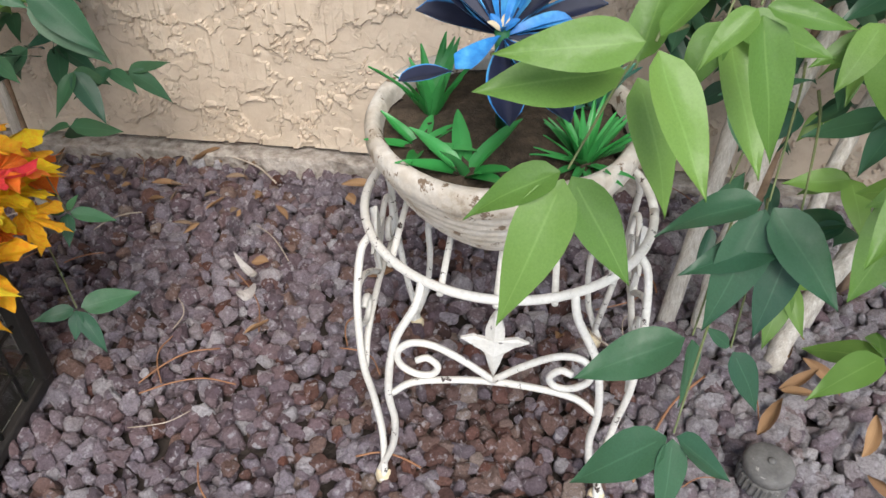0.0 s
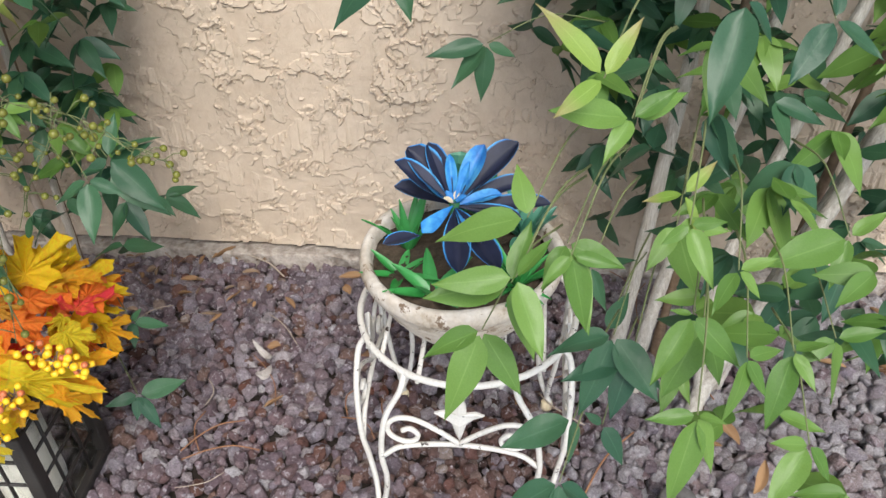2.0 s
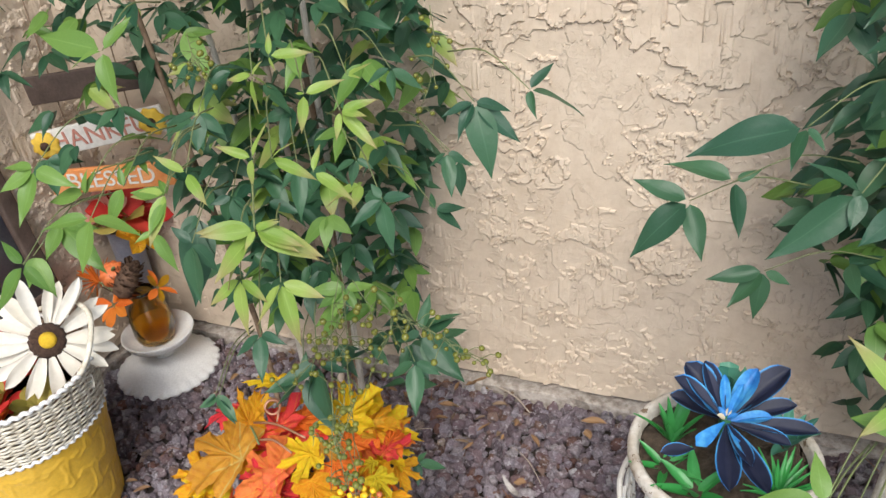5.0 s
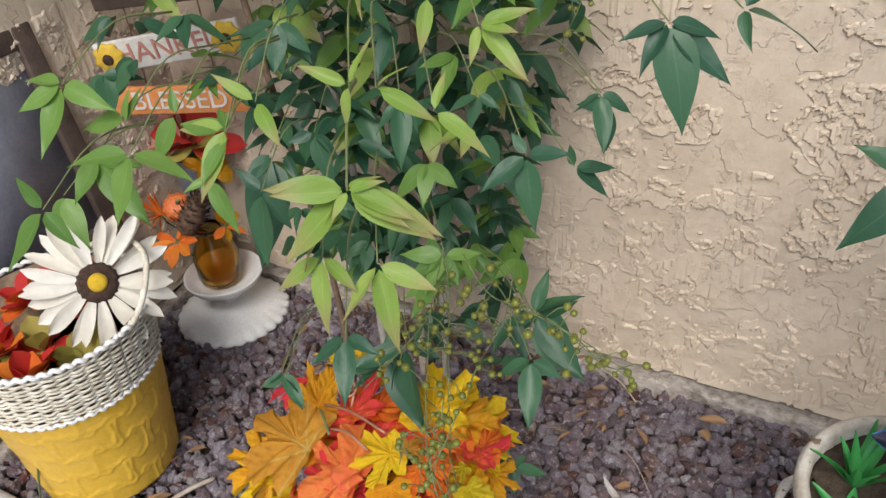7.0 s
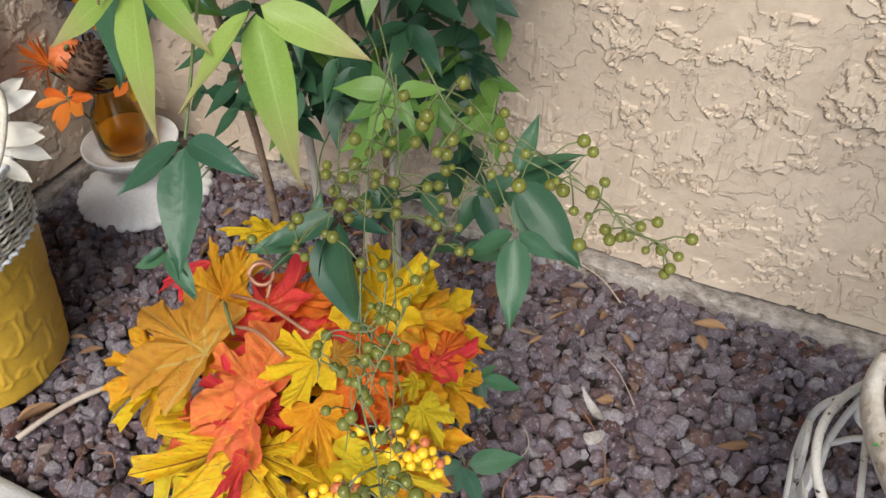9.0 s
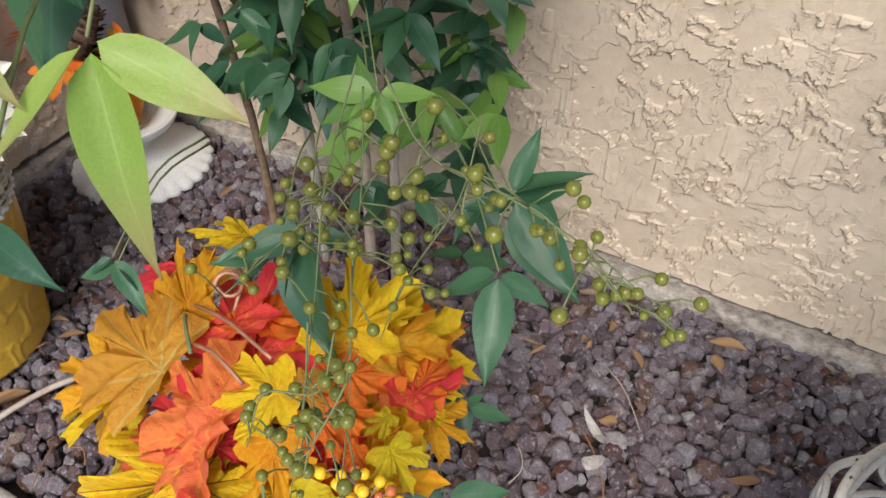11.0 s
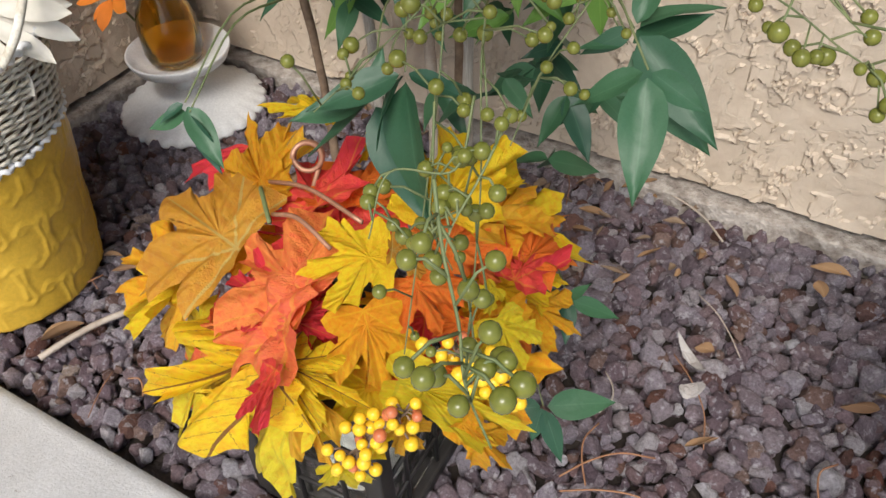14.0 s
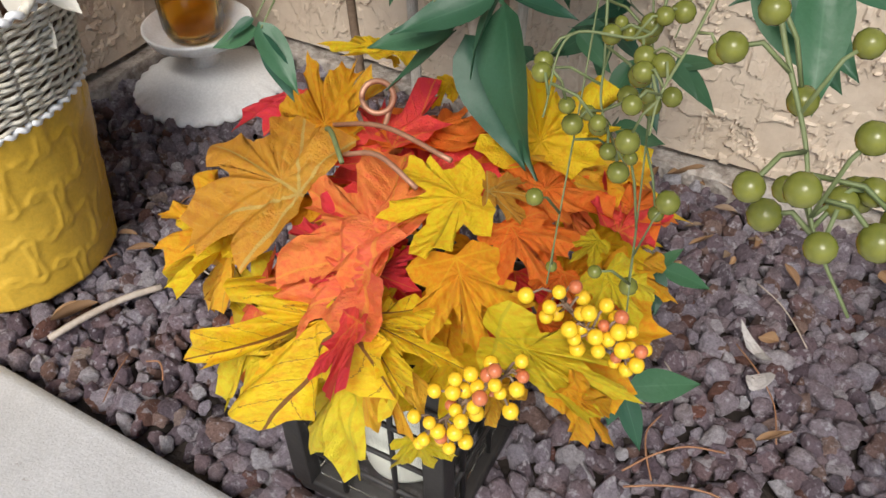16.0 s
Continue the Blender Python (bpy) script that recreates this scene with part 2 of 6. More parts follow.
GREEN_STALK = surface("green_stalk", ((0.3, (0.10, 0.14, 0.05)), (0.7, (0.19, 0.21, 0.09))), 60, 0.55)
BERRY_GREEN = surface("green_berry", ((0.3, (0.085, 0.105, 0.016)), (0.7, (0.20, 0.20, 0.036))), 60, 0.25, 300, 0.0001, fleck=((0.25, 0.12, 0.05), 40, 0.66))
BERRY_YELLOW = surface("yellow_berry", ((0.3, (0.78, 0.42, 0.02)), (0.7, (0.85, 0.58, 0.03))), 50, 0.25, 300, 0.0001)
BERRY_RUST = surface("rust_berry", ((0.3, (0.45, 0.10, 0.04)), (0.7, (0.60, 0.20, 0.08))), 50, 0.28, 300, 0.0001)
LEAF_OLD = leaf_material("leaf_old", (0.022, 0.076, 0.044), (0.050, 0.132, 0.062), rough=0.42, through_light=0.18)
LEAF_MID = leaf_material("leaf_mid", (0.085, 0.190, 0.036), (0.175, 0.310, 0.068), rough=0.42)
LEAF_YOUNG = leaf_material("leaf_young", (0.190, 0.330, 0.050), (0.330, 0.450, 0.110), (0.38, 0.26, 0.15), rough=0.45, through_light=0.35)
LEAF_DRY = leaf_material("leaf_dry", (0.20, 0.11, 0.06), (0.38, 0.23, 0.12), rough=0.8, through_light=0.15)
ALOE = leaf_material("artificial_aloe", (0.03, 0.25, 0.05), (0.08, 0.38, 0.11), rough=0.35, through_light=0.1, veins=0.1)
TEAL = leaf_material("artificial_teal", (0.05, 0.20, 0.15), (0.10, 0.30, 0.21), rough=0.4, through_light=0.1, veins=0.1)
GRASSY = leaf_material("artificial_green", (0.02, 0.13, 0.05), (0.06, 0.24, 0.10), rough=0.4, through_light=0.1, veins=0.1)
PETAL_WHITE = leaf_material("cream_petal", (0.78, 0.73, 0.64), (0.86, 0.83, 0.77), rough=0.8, through_light=0.25, veins=0.0)
CLOTH_RED = leaf_material("red_cloth", (0.50, 0.02, 0.02), (0.62, 0.06, 0.04), rough=0.7, through_light=0.25, veins=0.0)
CLOTH_ORANGE = leaf_material("orange_cloth", (0.70, 0.14, 0.02), (0.75, 0.25, 0.03), rough=0.7, through_light=0.25, veins=0.0)
CLOTH_OLIVE = leaf_material("olive_cloth", (0.25, 0.22, 0.04), (0.40, 0.33, 0.08), rough=0.7, through_light=0.25, veins=0.0)
DISC_BROWN = surface("brown_fuzz", ((0.3, (0.03, 0.015, 0.01)), (0.7, (0.12, 0.07, 0.05))), 160, 0.95, 700, 0.003)
DISC_YELLOW = surface("yellow_fuzz", ((0.3, (0.62, 0.38, 0.02)), (0.7, (0.76, 0.52, 0.04))), 160, 0.95, 700, 0.002)
PUMPKIN = surface("orange_pumpkin", ((0.3, (0.55, 0.12, 0.03)), (0.7, (0.66, 0.20, 0.07))), 50, 0.5)
CONE = surface("pine_cone", ((0.3, (0.05, 0.028, 0.018)), (0.7, (0.17, 0.10, 0.065))), 120, 0.85)
ZINC = surface("blue_grey_zinc", ((0.3, (0.22, 0.24, 0.31)), (0.7, (0.36, 0.38, 0.46))), 18, 0.45, 200, 0.0004, metal=0.4)
SIGN_ORANGE = surface("orange_sign_paint", ((0.3, (0.62, 0.20, 0.05)), (0.7, (0.74, 0.34, 0.13))), 25, 0.75, 150, 0.0005)
SIGN_WHITE = surface("white_sign_paint", ((0.3, (0.60, 0.58, 0.54)), (0.7, (0.75, 0.73, 0.69))), 25, 0.75, 150, 0.0005)
SIGN_YELLOW = surface("yellow_sign_paint", ((0.3, (0.68, 0.42, 0.04)), (0.7, (0.78, 0.55, 0.08))), 25, 0.75, 150, 0.0005)
SIGN_RED = surface("faded_red_paint", ((0.3, (0.42, 0.16, 0.12)), (0.7, (0.55, 0.26, 0.20))), 35, 0.75, 150, 0.0005)
DARK_WOOD = surface("dark_wood", ((0.3, (0.05, 0.033, 0.026)), (0.7, (0.12, 0.085, 0.07))), 22, 0.7, 180, 0.001)
VALVE = surface("black_plastic", ((0.3, (0.07, 0.068, 0.065)), (0.7, (0.20, 0.195, 0.19))), 30, 0.7, 300, 0.0006, fleck=((0.34, 0.33, 0.31), 50, 0.62))
LITTER = surface("bleached_litter", ((0.3, (0.30, 0.27, 0.25)), (0.7, (0.46, 0.43, 0.41))), 50, 0.85, 300, 0.001)


def blue_petal_material():
    """Dark plum vinyl that turns bright blue along its edges and at its base."""
    m, nt, b = material("blue_vinyl", 0.5, 0.0, 0.25)
    uv = nt.nodes.new("ShaderNodeUVMap")
    sep = nt.nodes.new("ShaderNodeSeparateXYZ")
    nt.links.new(uv.outputs[0], sep.inputs[0])
    off = nt.nodes.new("ShaderNodeMath")
    off.operation = "SUBTRACT"
    off.inputs[1].default_value = 0.5
    nt.links.new(sep.outputs[0], off.inputs[0])
    dist = nt.nodes.new("ShaderNodeMath")
    dist.operation = "ABSOLUTE"
    nt.links.new(off.outputs[0], dist.inputs[0])
    edge = ramp(nt, dist.outputs[0], ((0.425, (0, 0, 0)), (0.475, (1, 1, 1))))
    plum = ramp(nt, noise_at(nt, 30, 4, 0.6), ((0.3, (0.008, 0.012, 0.028)), (0.7, (0.022, 0.026, 0.055))))
    blue = ramp(nt, noise_at(nt, 40, 4, 0.6), ((0.3, (0.02, 0.17, 0.55)), (0.7, (0.08, 0.36, 0.66))))
    col = mix(nt, edge, plum, blue)
    nt.links.new(col, b.inputs["Base Color"])
    m2, nt2, b2 = material("bright_blue_vinyl", 0.45, 0.0, 0.35)
    nt2.links.new(ramp(nt2, noise_at(nt2, 45, 4, 0.6), ((0.25, (0.012, 0.06, 0.26)), (0.5, (0.03, 0.21, 0.52)), (0.72, (0.12, 0.42, 0.60)))), b2.inputs["Base Color"])
    return m, m2


PLUM, BRIGHT_BLUE = blue_petal_material()
MAPLES = {
    "gold": maple_material("maple_gold", (0.76, 0.40, 0.02), (0.80, 0.47, 0.03), (0.50, 0.30, 0.05)),
    "brown": maple_material("maple_brown", (0.48, 0.27, 0.03), (0.62, 0.30, 0.025), (0.52, 0.40, 0.12), 0.7),
    "orange": maple_material("maple_orange", (0.86, 0.17, 0.015), (0.90, 0.23, 0.025), (0.82, 0.34, 0.04)),
    "coral": maple_material("maple_coral", (0.86, 0.13, 0.08), (0.90, 0.27, 0.06), (0.82, 0.40, 0.05)),
    "red": maple_material("maple_red", (0.84, 0.10, 0.05), (0.80, 0.04, 0.07), (0.78, 0.30, 0.03)),
    "yellow": maple_material("maple_yellow", (0.84, 0.50, 0.01), (0.86, 0.64, 0.015), (0.80, 0.46, 0.01)),
    "lemon": maple_material("maple_lemon", (0.74, 0.60, 0.015), (0.80, 0.66, 0.03), (0.50, 0.45, 0.03)),
    "amber": maple_material("maple_amber", (0.82, 0.31, 0.01), (0.84, 0.45, 0.015), (0.82, 0.48, 0.02)),
    "veined": maple_material("maple_veined", (0.82, 0.44, 0.012), (0.86, 0.62, 0.015), (0.16, 0.05, 0.02), 0.9, 0.7),
}


# ---- building blocks ----
def link(name, bm, mat, parent=None, label="", smooth=True, kind=""):
    me = bpy.data.meshes.new(name)
    bm.to_mesh(me)
    bm.free()
    for p in me.polygons:
        p.use_smooth = smooth
    if mat:
        me.materials.append(mat)
    ob = new(name, me)
    ob.parent = parent
    return tagged(ob, label=label, kind=kind)


def part(name, bm, mat, parent, label="", smooth=True):
    return link(name, bm, mat, parent, label, smooth)


def thing(name, at, label, category, group="", kind=""):
    ob = new(name)
    ob.empty_display_size = 0.02
    ob.matrix_basis = at if isinstance(at, Matrix) else Matrix.Translation(at)
    return tagged(ob, label, category, group, kind)


def box(size, at=(0, 0, 0), bevel=0.0):
    bm = bmesh.new()
    bmesh.ops.create_cube(bm, size=1.0, matrix=Matrix.Translation(at) @ Matrix.Diagonal((*size, 1)))
    if bevel:
        bmesh.ops.bevel(bm, geom=bm.edges[:], offset=bevel, segments=2, affect="EDGES", profile=0.6)
    return bm


def lathe(profile, segments=48, wobble=None):
    """Turns (radius, height) pairs about z. wobble(angle, radius, height) may move a point."""
    bm = bmesh.new()
    rings = []
    for r, z in profile:
        ring = []
        for k in range(segments):
            a = 2 * math.pi * k / segments
            rr, zz = wobble(a, r, z) if wobble else (r, z)
            ring.append(bm.verts.new((rr * math.cos(a), rr * math.sin(a), zz)))
        rings.append(ring)
    for lo, hi in zip(rings, rings[1:]):
        for k in range(segments):
            bm.faces.new((lo[k], lo[(k + 1) % segments], hi[(k + 1) % segments], hi[k]))
    if profile[0][0] > 1e-4:
        bm.faces.new(rings[0][::-1])
    if profile[-1][0] > 1e-4:
        bm.faces.new(rings[-1])
    bmesh.ops.remove_doubles(bm, verts=bm.verts, dist=1e-5)
    return bm


def tube(points, radii, sides=8, bm=None):
    """A round rod through the points; radii: one number or one for each point."""
    bm = bm or bmesh.new()
    points = [Vector(p) for p in points]
    if not hasattr(radii, "__len__"):
        radii = [radii] * len(points)
    side = None
    rings = []
    for k, p in enumerate(points):
        along = (points[min(k + 1, len(points) - 1)] - points[max(k - 1, 0)]).normalized()
        if side is None:
            side = along.orthogonal().normalized()
        side = (side - along * side.dot(along)).normalized()
        other = along.cross(side)
        rings.append([bm.verts.new(p + radii[k] * (math.cos(a) * side + math.sin(a) * other)) for a in (2 * math.pi * j / sides for j in range(sides))])
    for lo, hi in zip(rings, rings[1:]):
        for j in range(sides):
            bm.faces.new((lo[j], lo[(j + 1) % sides], hi[(j + 1) % sides], hi[j]))
    bm.faces.new(rings[0][::-1])
    bm.faces.new(rings[-1])
    return bm


def curve_through(points, steps=6):
    """Catmull-Rom through the points."""
    P = [Vector(p) for p in points]
    P = [2 * P[0] - P[1]] + P + [2 * P[-1] - P[-2]]
    out = []
    for k in range(1, len(P) - 2):
        for s in range(steps):
            t = s / steps
            a, b, c, d = P[k - 1], P[k], P[k + 1], P[k + 2]
            out.append(0.5 * (2 * b + (c - a) * t + (2 * a - 5 * b + 4 * c - d) * t * t + (3 * b - a - 3 * c + d) * t ** 3))
    return out + [P[-2]]


def blade(length, width, fold=0.25, droop=0.15, twist=0.0, rows=8, belly=0.42, thick=0.0, cols=4, point=1.0):
    """A leaf along +y from the origin, face up (+z): pointed, folded on its midrib, drooping to the tip. UV: u across, v along."""
    bm = bmesh.new()
    uv = bm.loops.layers.uv.new("UVMap")
    grid, place = [], {}
    up, down = 0.75 * belly / 0.42, 0.75 * point * (1 - belly) / 0.42 * 0.72
    peak = (up / (up + down)) ** up * (down / (up + down)) ** down
    for i in range(rows + 1):
        v = i / rows
        w = v ** up * (1 - v) ** down
        w = 0.5 * width * w / peak
        row = []
        for j in range(cols + 1):
            u = j / cols
            s = 2 * u - 1
            x = s * max(w, 0.0006)
            z = abs(s) * w * fold - droop * length * v * v + 0.01 * length * math.sin(9 * v + 5 * u)
            a = twist * v
            p = bm.verts.new((x * math.cos(a) - z * math.sin(a), v * length, x * math.sin(a) + z * math.cos(a)))
            place[p] = (u, v)
            row.append(p)
        grid.append(row)
    for lo, hi in zip(grid, grid[1:]):
        for j in range(cols):
            f = bm.faces.new((lo[j], lo[j + 1], hi[j + 1], hi[j]))
    for f in bm.faces:
        for l in f.loops:
            l[uv].uv = place[l.vert]
    if thick:
        top = bm.faces[:]
        made = bmesh.ops.solidify(bm, geom=top, thickness=thick)
    return bm


def mesh_of(bm, name, mat):
    me = bpy.data.meshes.new(name)
    bm.to_mesh(me)
    bm.free()
    me.materials.append(mat)
    for p in me.polygons:
        p.use_smooth = True
    return me


def aim(base, tip, up=(0, 0, 1), length=1.0, width=1.0):
    """A matrix that lays +y from base to tip with +z towards up."""
    base, tip = Vector(base), Vector(tip)
    y = tip - base
    n = y.length
    y.normalize()
    z = Vector(up) - y * y.dot(Vector(up))
    if z.length < 1e-3:
        z = y.orthogonal()
    z.normalize()
    x = y.cross(z)
    m = Matrix((x, y, z)).transposed().to_4x4()
    return Matrix.Translation(base) @ m @ Matrix.Diagonal((width, n / length, n / length, 1))


# ---- the large structure ----
def value_noise(shape, cells, rng):
    """Smooth noise on a grid, about cells across each way."""
    gy, gx = cells
    g = rng.random((gy + 3, gx + 3))
    y, x = np.linspace(0, gy, shape[0]), np.linspace(0, gx, shape[1])
    iy, ix = y.astype(int), x.astype(int)
    fy, fx = (y - iy)[:, None], (x - ix)[None, :]
    fy, fx = fy * fy * (3 - 2 * fy), fx * fx * (3 - 2 * fx)
    a, b = g[iy][:, ix], g[iy][:, ix + 1]
    c, d = g[iy + 1][:, ix], g[iy + 1][:, ix + 1]
    return (a * (1 - fx) + b * fx) * (1 - fy) + (c * (1 - fx) + d * fx) * fy


def stucco_relief(width, height, step, seed):
    """Heights of a hand-trowelled coat: torn, overlapping skins with sharp lower lips on a smoother bed."""
    rng = np.random.default_rng(seed)
    ny, nx = int(height / step) + 1, int(width / step) + 1
    def fractal(sizes, stretch=1.2):
        f = np.zeros((ny, nx))
        for size, amount in sizes:
            f += amount * (value_noise((ny, nx), (max(2, int(height / size)), max(2, int(width / (size * stretch)))), rng) - 0.5)
        return f

    def torn(coat, fade):
        """Sharp lip along a skin's lower edge, thinning out upwards."""
        out, run = np.zeros((ny, nx)), np.zeros(nx)
        for k in range(ny):
            grown = coat[k] > 0
            run = np.where(grown, np.where(run < 0.02, 1.0, run * fade), 0.0)
            run = np.where(grown, np.maximum(run, 0.12), 0.0)
            out[k] = run
        return out
    def warped(f, reach):
        """Shifts a field about by smooth noise, so that no edge keeps to the grid."""
        gy, gx = np.meshgrid(np.arange(ny), np.arange(nx), indexing="ij")
        dy, dx = fractal(((0.050, 1.0), (0.022, 0.6), (0.009, 0.35))), fractal(((0.050, 1.0), (0.022, 0.6), (0.009, 0.35)))
        return f[np.clip(gy + (dy * reach / step).astype(int), 0, ny - 1), np.clip(gx + (dx * reach / step).astype(int), 0, nx - 1)]
    bed = fractal(((0.16, 1.0), (0.07, 0.6), (0.03, 0.3)))
    rag = ((0.080, 1.0), (0.038, 0.75), (0.017, 0.50), (0.008, 0.32))
    first = torn(warped(fractal(rag), 0.060) - 0.10 + 0.3 * bed, 0.93)
    second = torn(warped(fractal(rag, 1.5), 0.060) - 0.26, 0.90)
    crumbs = np.clip(fractal(((0.012, 1.0), (0.006, 0.8))) - 0.42, 0, 1) * np.clip(4 * fractal(((0.11, 1.0), (0.05, 0.5))) + 0.2, 0, 1)
    fine = value_noise((ny, nx), (max(2, int(height / 0.006)), max(2, int(width / 0.006))), rng)
    return 0.0040 * first + 0.0033 * second + 0.0034 * crumbs + 0.0020 * (bed + 0.7) + 0.0005 * fine, ny, nx


def stucco_wall(name, width, height, thick, m, seed, z0, step):
    """A wall with its relief on the face at local y = 0, from local x = 0, z = z0 up."""
    h, ny, nx = stucco_relief(width, height, step, seed)
    xs, zs = np.linspace(0, width, nx), np.linspace(z0, z0 + height, ny)
    X, Z = np.meshgrid(xs, zs)
    front = np.stack((X, -h, Z), -1).reshape(-1, 3)
    k = np.arange(ny * nx).reshape(ny, nx)
    quads = np.stack((k[:-1, :-1], k[:-1, 1:], k[1:, 1:], k[1:, :-1]), -1).reshape(-1, 4)
    corners = np.array([(0, 0, z0), (width, 0, z0), (width, 0, z0 + height), (0, 0, z0 + height)], float)
    rear = corners + (0, thick, 0)
    n = len(front)
    verts = np.concatenate((front, corners, rear))
    sides = [(n, n + 4, n + 5, n + 1), (n + 1, n + 5, n + 6, n + 2), (n + 2, n + 6, n + 7, n + 3), (n + 3, n + 7, n + 4, n), (n + 4, n + 7, n + 6, n + 5)]
    me = bpy.data.meshes.new(name)
    me.from_pydata(verts.tolist(), [], quads.tolist() + sides)
    me.materials.append(STUCCO)
    ob = new(name, me)
    ob.matrix_basis = m
    return tagged(ob, "tan stucco wall with torn trowel texture", "wall", kind="structure")


GAP = 0.031
stucco_wall("wall_north", 2.2, 1.05, 0.16, pose(-1.0, 0, 0), 3, GAP, 0.0022)
stucco_wall("wall_west", 1.6, 0.8, 0.16, pose(-1.0, -1.6, 0, 0, 0, 90), 8, GAP, 0.003)


for name, size, at in (("wall_north_upper", (2.5, 0.15, 1.6), (0.1, 0.078, GAP + 1.05 + 0.8)), ("wall_west_upper", (0.15, 1.6, 1.85), (-1.078, -0.8, GAP + 0.8 + 0.925)), ("wall_north_east", (2.148, 0.15, 1.078), (2.276, 0.083, 0.539)), ("wall_north_east_upper", (1.998, 0.15, 1.6), (2.351, 0.083, 1.88))):
    tagged(link(name, box(size, at), STUCCO, smooth=False), "plain upper part of the tan stucco wall", "wall", kind="structure")


def ledge(name, length, m):
    bm = box((length, 0.113, 0.040), (length / 2, 0.0345, 0.001), 0.004)
    bmesh.ops.subdivide_edges(bm, edges=[e for e in bm.edges if e.calc_length() > 0.5], cuts=int(length / 0.02), use_grid_fill=True)
    for v in bm.verts:
        v.co.y += 0.006 * noise.noise(v.co * 22) + 0.003 * noise.noise(v.co * 110)
        v.co.z += 0.005 * noise.noise(v.co * 35)
    ob = link(name, bm, FOOTING, smooth=False)
    ob.matrix_basis = m
    return tagged(ob, "rough grey concrete footing under the stucco wall", "footing", kind="structure")


ledge("trim_north", 2.2, pose(-1.0, 0, 0))
ledge("trim_west", 1.6, pose(-1.0, -1.6, 0, 0, 0, 90))
ground = link("ground", box((120, 120, 0.2), (0, -40, -0.116)), EARTH)
tagged(ground, "dark earth under the gravel bed", "ground", kind="structure")
slab = link("pavement", box((7.0, 4.0, 0.10), (1.2, -0.608 - 2.0, -0.030), 0.014), CONCRETE)
tagged(slab, "smooth grey concrete slab along the gravel bed", "slab", kind="structure")


# ---- plant stand ----
def plant_stand(at):
    s = thing("plant_stand", at, "chipped white wrought-iron plant stand with scrolls", "plant stand")
    R, Z, rod = 0.1184, 0.2675, 0.0033
    ring = [(R * math.cos(a), R * math.sin(a), Z) for a in (2 * math.pi * k / 64 for k in range(65))]
    part("top_ring", tube(ring, 0.0037, 10), WHITE_IRON, s)
    for k in range(-2, 3):
        x = 0.042 * k
        y = math.sqrt(R * R - x * x)
        part("support_bar", tube([(x, -y, Z - 0.007), (x, 0, Z - 0.005), (x, y, Z - 0.007)], 0.0026, 8), WHITE_IRON, s)
    for side in range(4):
        turn = Matrix.Rotation(side * math.pi / 2, 4, "Z")
        fx, fy = 0.106, 0.098
        for sx in (-1, 1):
            a = math.atan2(-math.sqrt(R * R - 0.056 ** 2), 0.056 * sx)
            leg = curve_through([(R * math.cos(a), R * math.sin(a), Z), (sx * 0.060, -0.113, Z - 0.018), (sx * 0.078, -0.115, Z - 0.060), (sx * 0.086, -0.113, Z - 0.12),
                                 (sx * 0.084, -0.107, 0.10), (sx * 0.089, -0.101, 0.055), (sx * (fx - 0.004), -fy - 0.001, 0.016), (sx * fx, -fy - 0.003, 0.004)])
            part("leg", tube([turn @ p for p in leg], rod, 10), WHITE_IRON, s)
            scroll = [(0, -0.115, 0.175), (sx * 0.022, -0.116, 0.195), (sx * 0.046, -0.117, 0.211), (sx * 0.064, -0.117, 0.212), (sx * 0.075, -0.116, 0.200), (sx * 0.074, -0.115, 0.184),
                      (sx * 0.062, -0.114, 0.173), (sx * 0.049, -0.114, 0.174), (sx * 0.044, -0.114, 0.184), (sx * 0.052, -0.114, 0.193), (sx * 0.061, -0.114, 0.189)]
            part("scroll", tube([turn @ p for p in curve_through(scroll, 5)], 0.0029, 8), WHITE_IRON, s)
        arch = [(-0.085, -0.1115, 0.141), (-0.06, -0.1125, 0.162), (0, -0.113, 0.171), (0.06, -0.1125, 0.162), (0.085, -0.1115, 0.141)]
        part("arch", tube([turn @ p for p in curve_through(arch)], 0.0030, 8), WHITE_IRON, s)
        bm = bmesh.new()
        outline = [(0, 0.194), (0.0045, 0.209), (0.0075, 0.222), (0.015, 0.230), (0.0262, 0.236), (0.017, 0.240), (0.0075, 0.238), (0.0072, 0.249), (0.004, 0.260), (0, 0.268)]
        ring2 = outline + [(-x, z) for x, z in outline[-2:0:-1]]
        mid = [bm.verts.new(turn @ Vector((0, -0.1175, z - 0.017))) for z in (0.205, 0.222, 0.240, 0.254, 0.265)]
        edge = [bm.verts.new(turn @ Vector((x, -0.1135, z - 0.017))) for x, z in ring2]
        back = [bm.verts.new(turn @ Vector((x, -0.1110, z - 0.017))) for x, z in ring2]
        n = len(ring2)
        for k in range(n):
            a, b = edge[k], edge[(k + 1) % n]
            pick = lambda v: min(mid, key=lambda q: abs(q.co.z - v.co.z))
            ma, mb = pick(a), pick(b)
            bm.faces.new((a, b, mb) if ma == mb else (a, b, mb, ma))
            bm.faces.new((b, a, back[k], back[(k + 1) % n]))
        bm.faces.new(back[::-1])
        part("fleur_ornament", bm, WHITE_IRON, s, smooth=False)
    for sx in (-1, 1):
        for sy in (-1, 1):
            bm = lathe([(0.0075, 0.0), (0.0085, 0.004), (0.0078, 0.012), (0.006, 0.015)], 16)
            bmesh.ops.translate(bm, verts=bm.verts, vec=(sx * 0.1, sy * 0.1, -0.002))
            part("foot_cap", bm, CREAM_CAP, s, "yellowed cream plastic foot cap")
    return s


STAND = plant_stand(pose(0.2263, -0.404, 0.0))


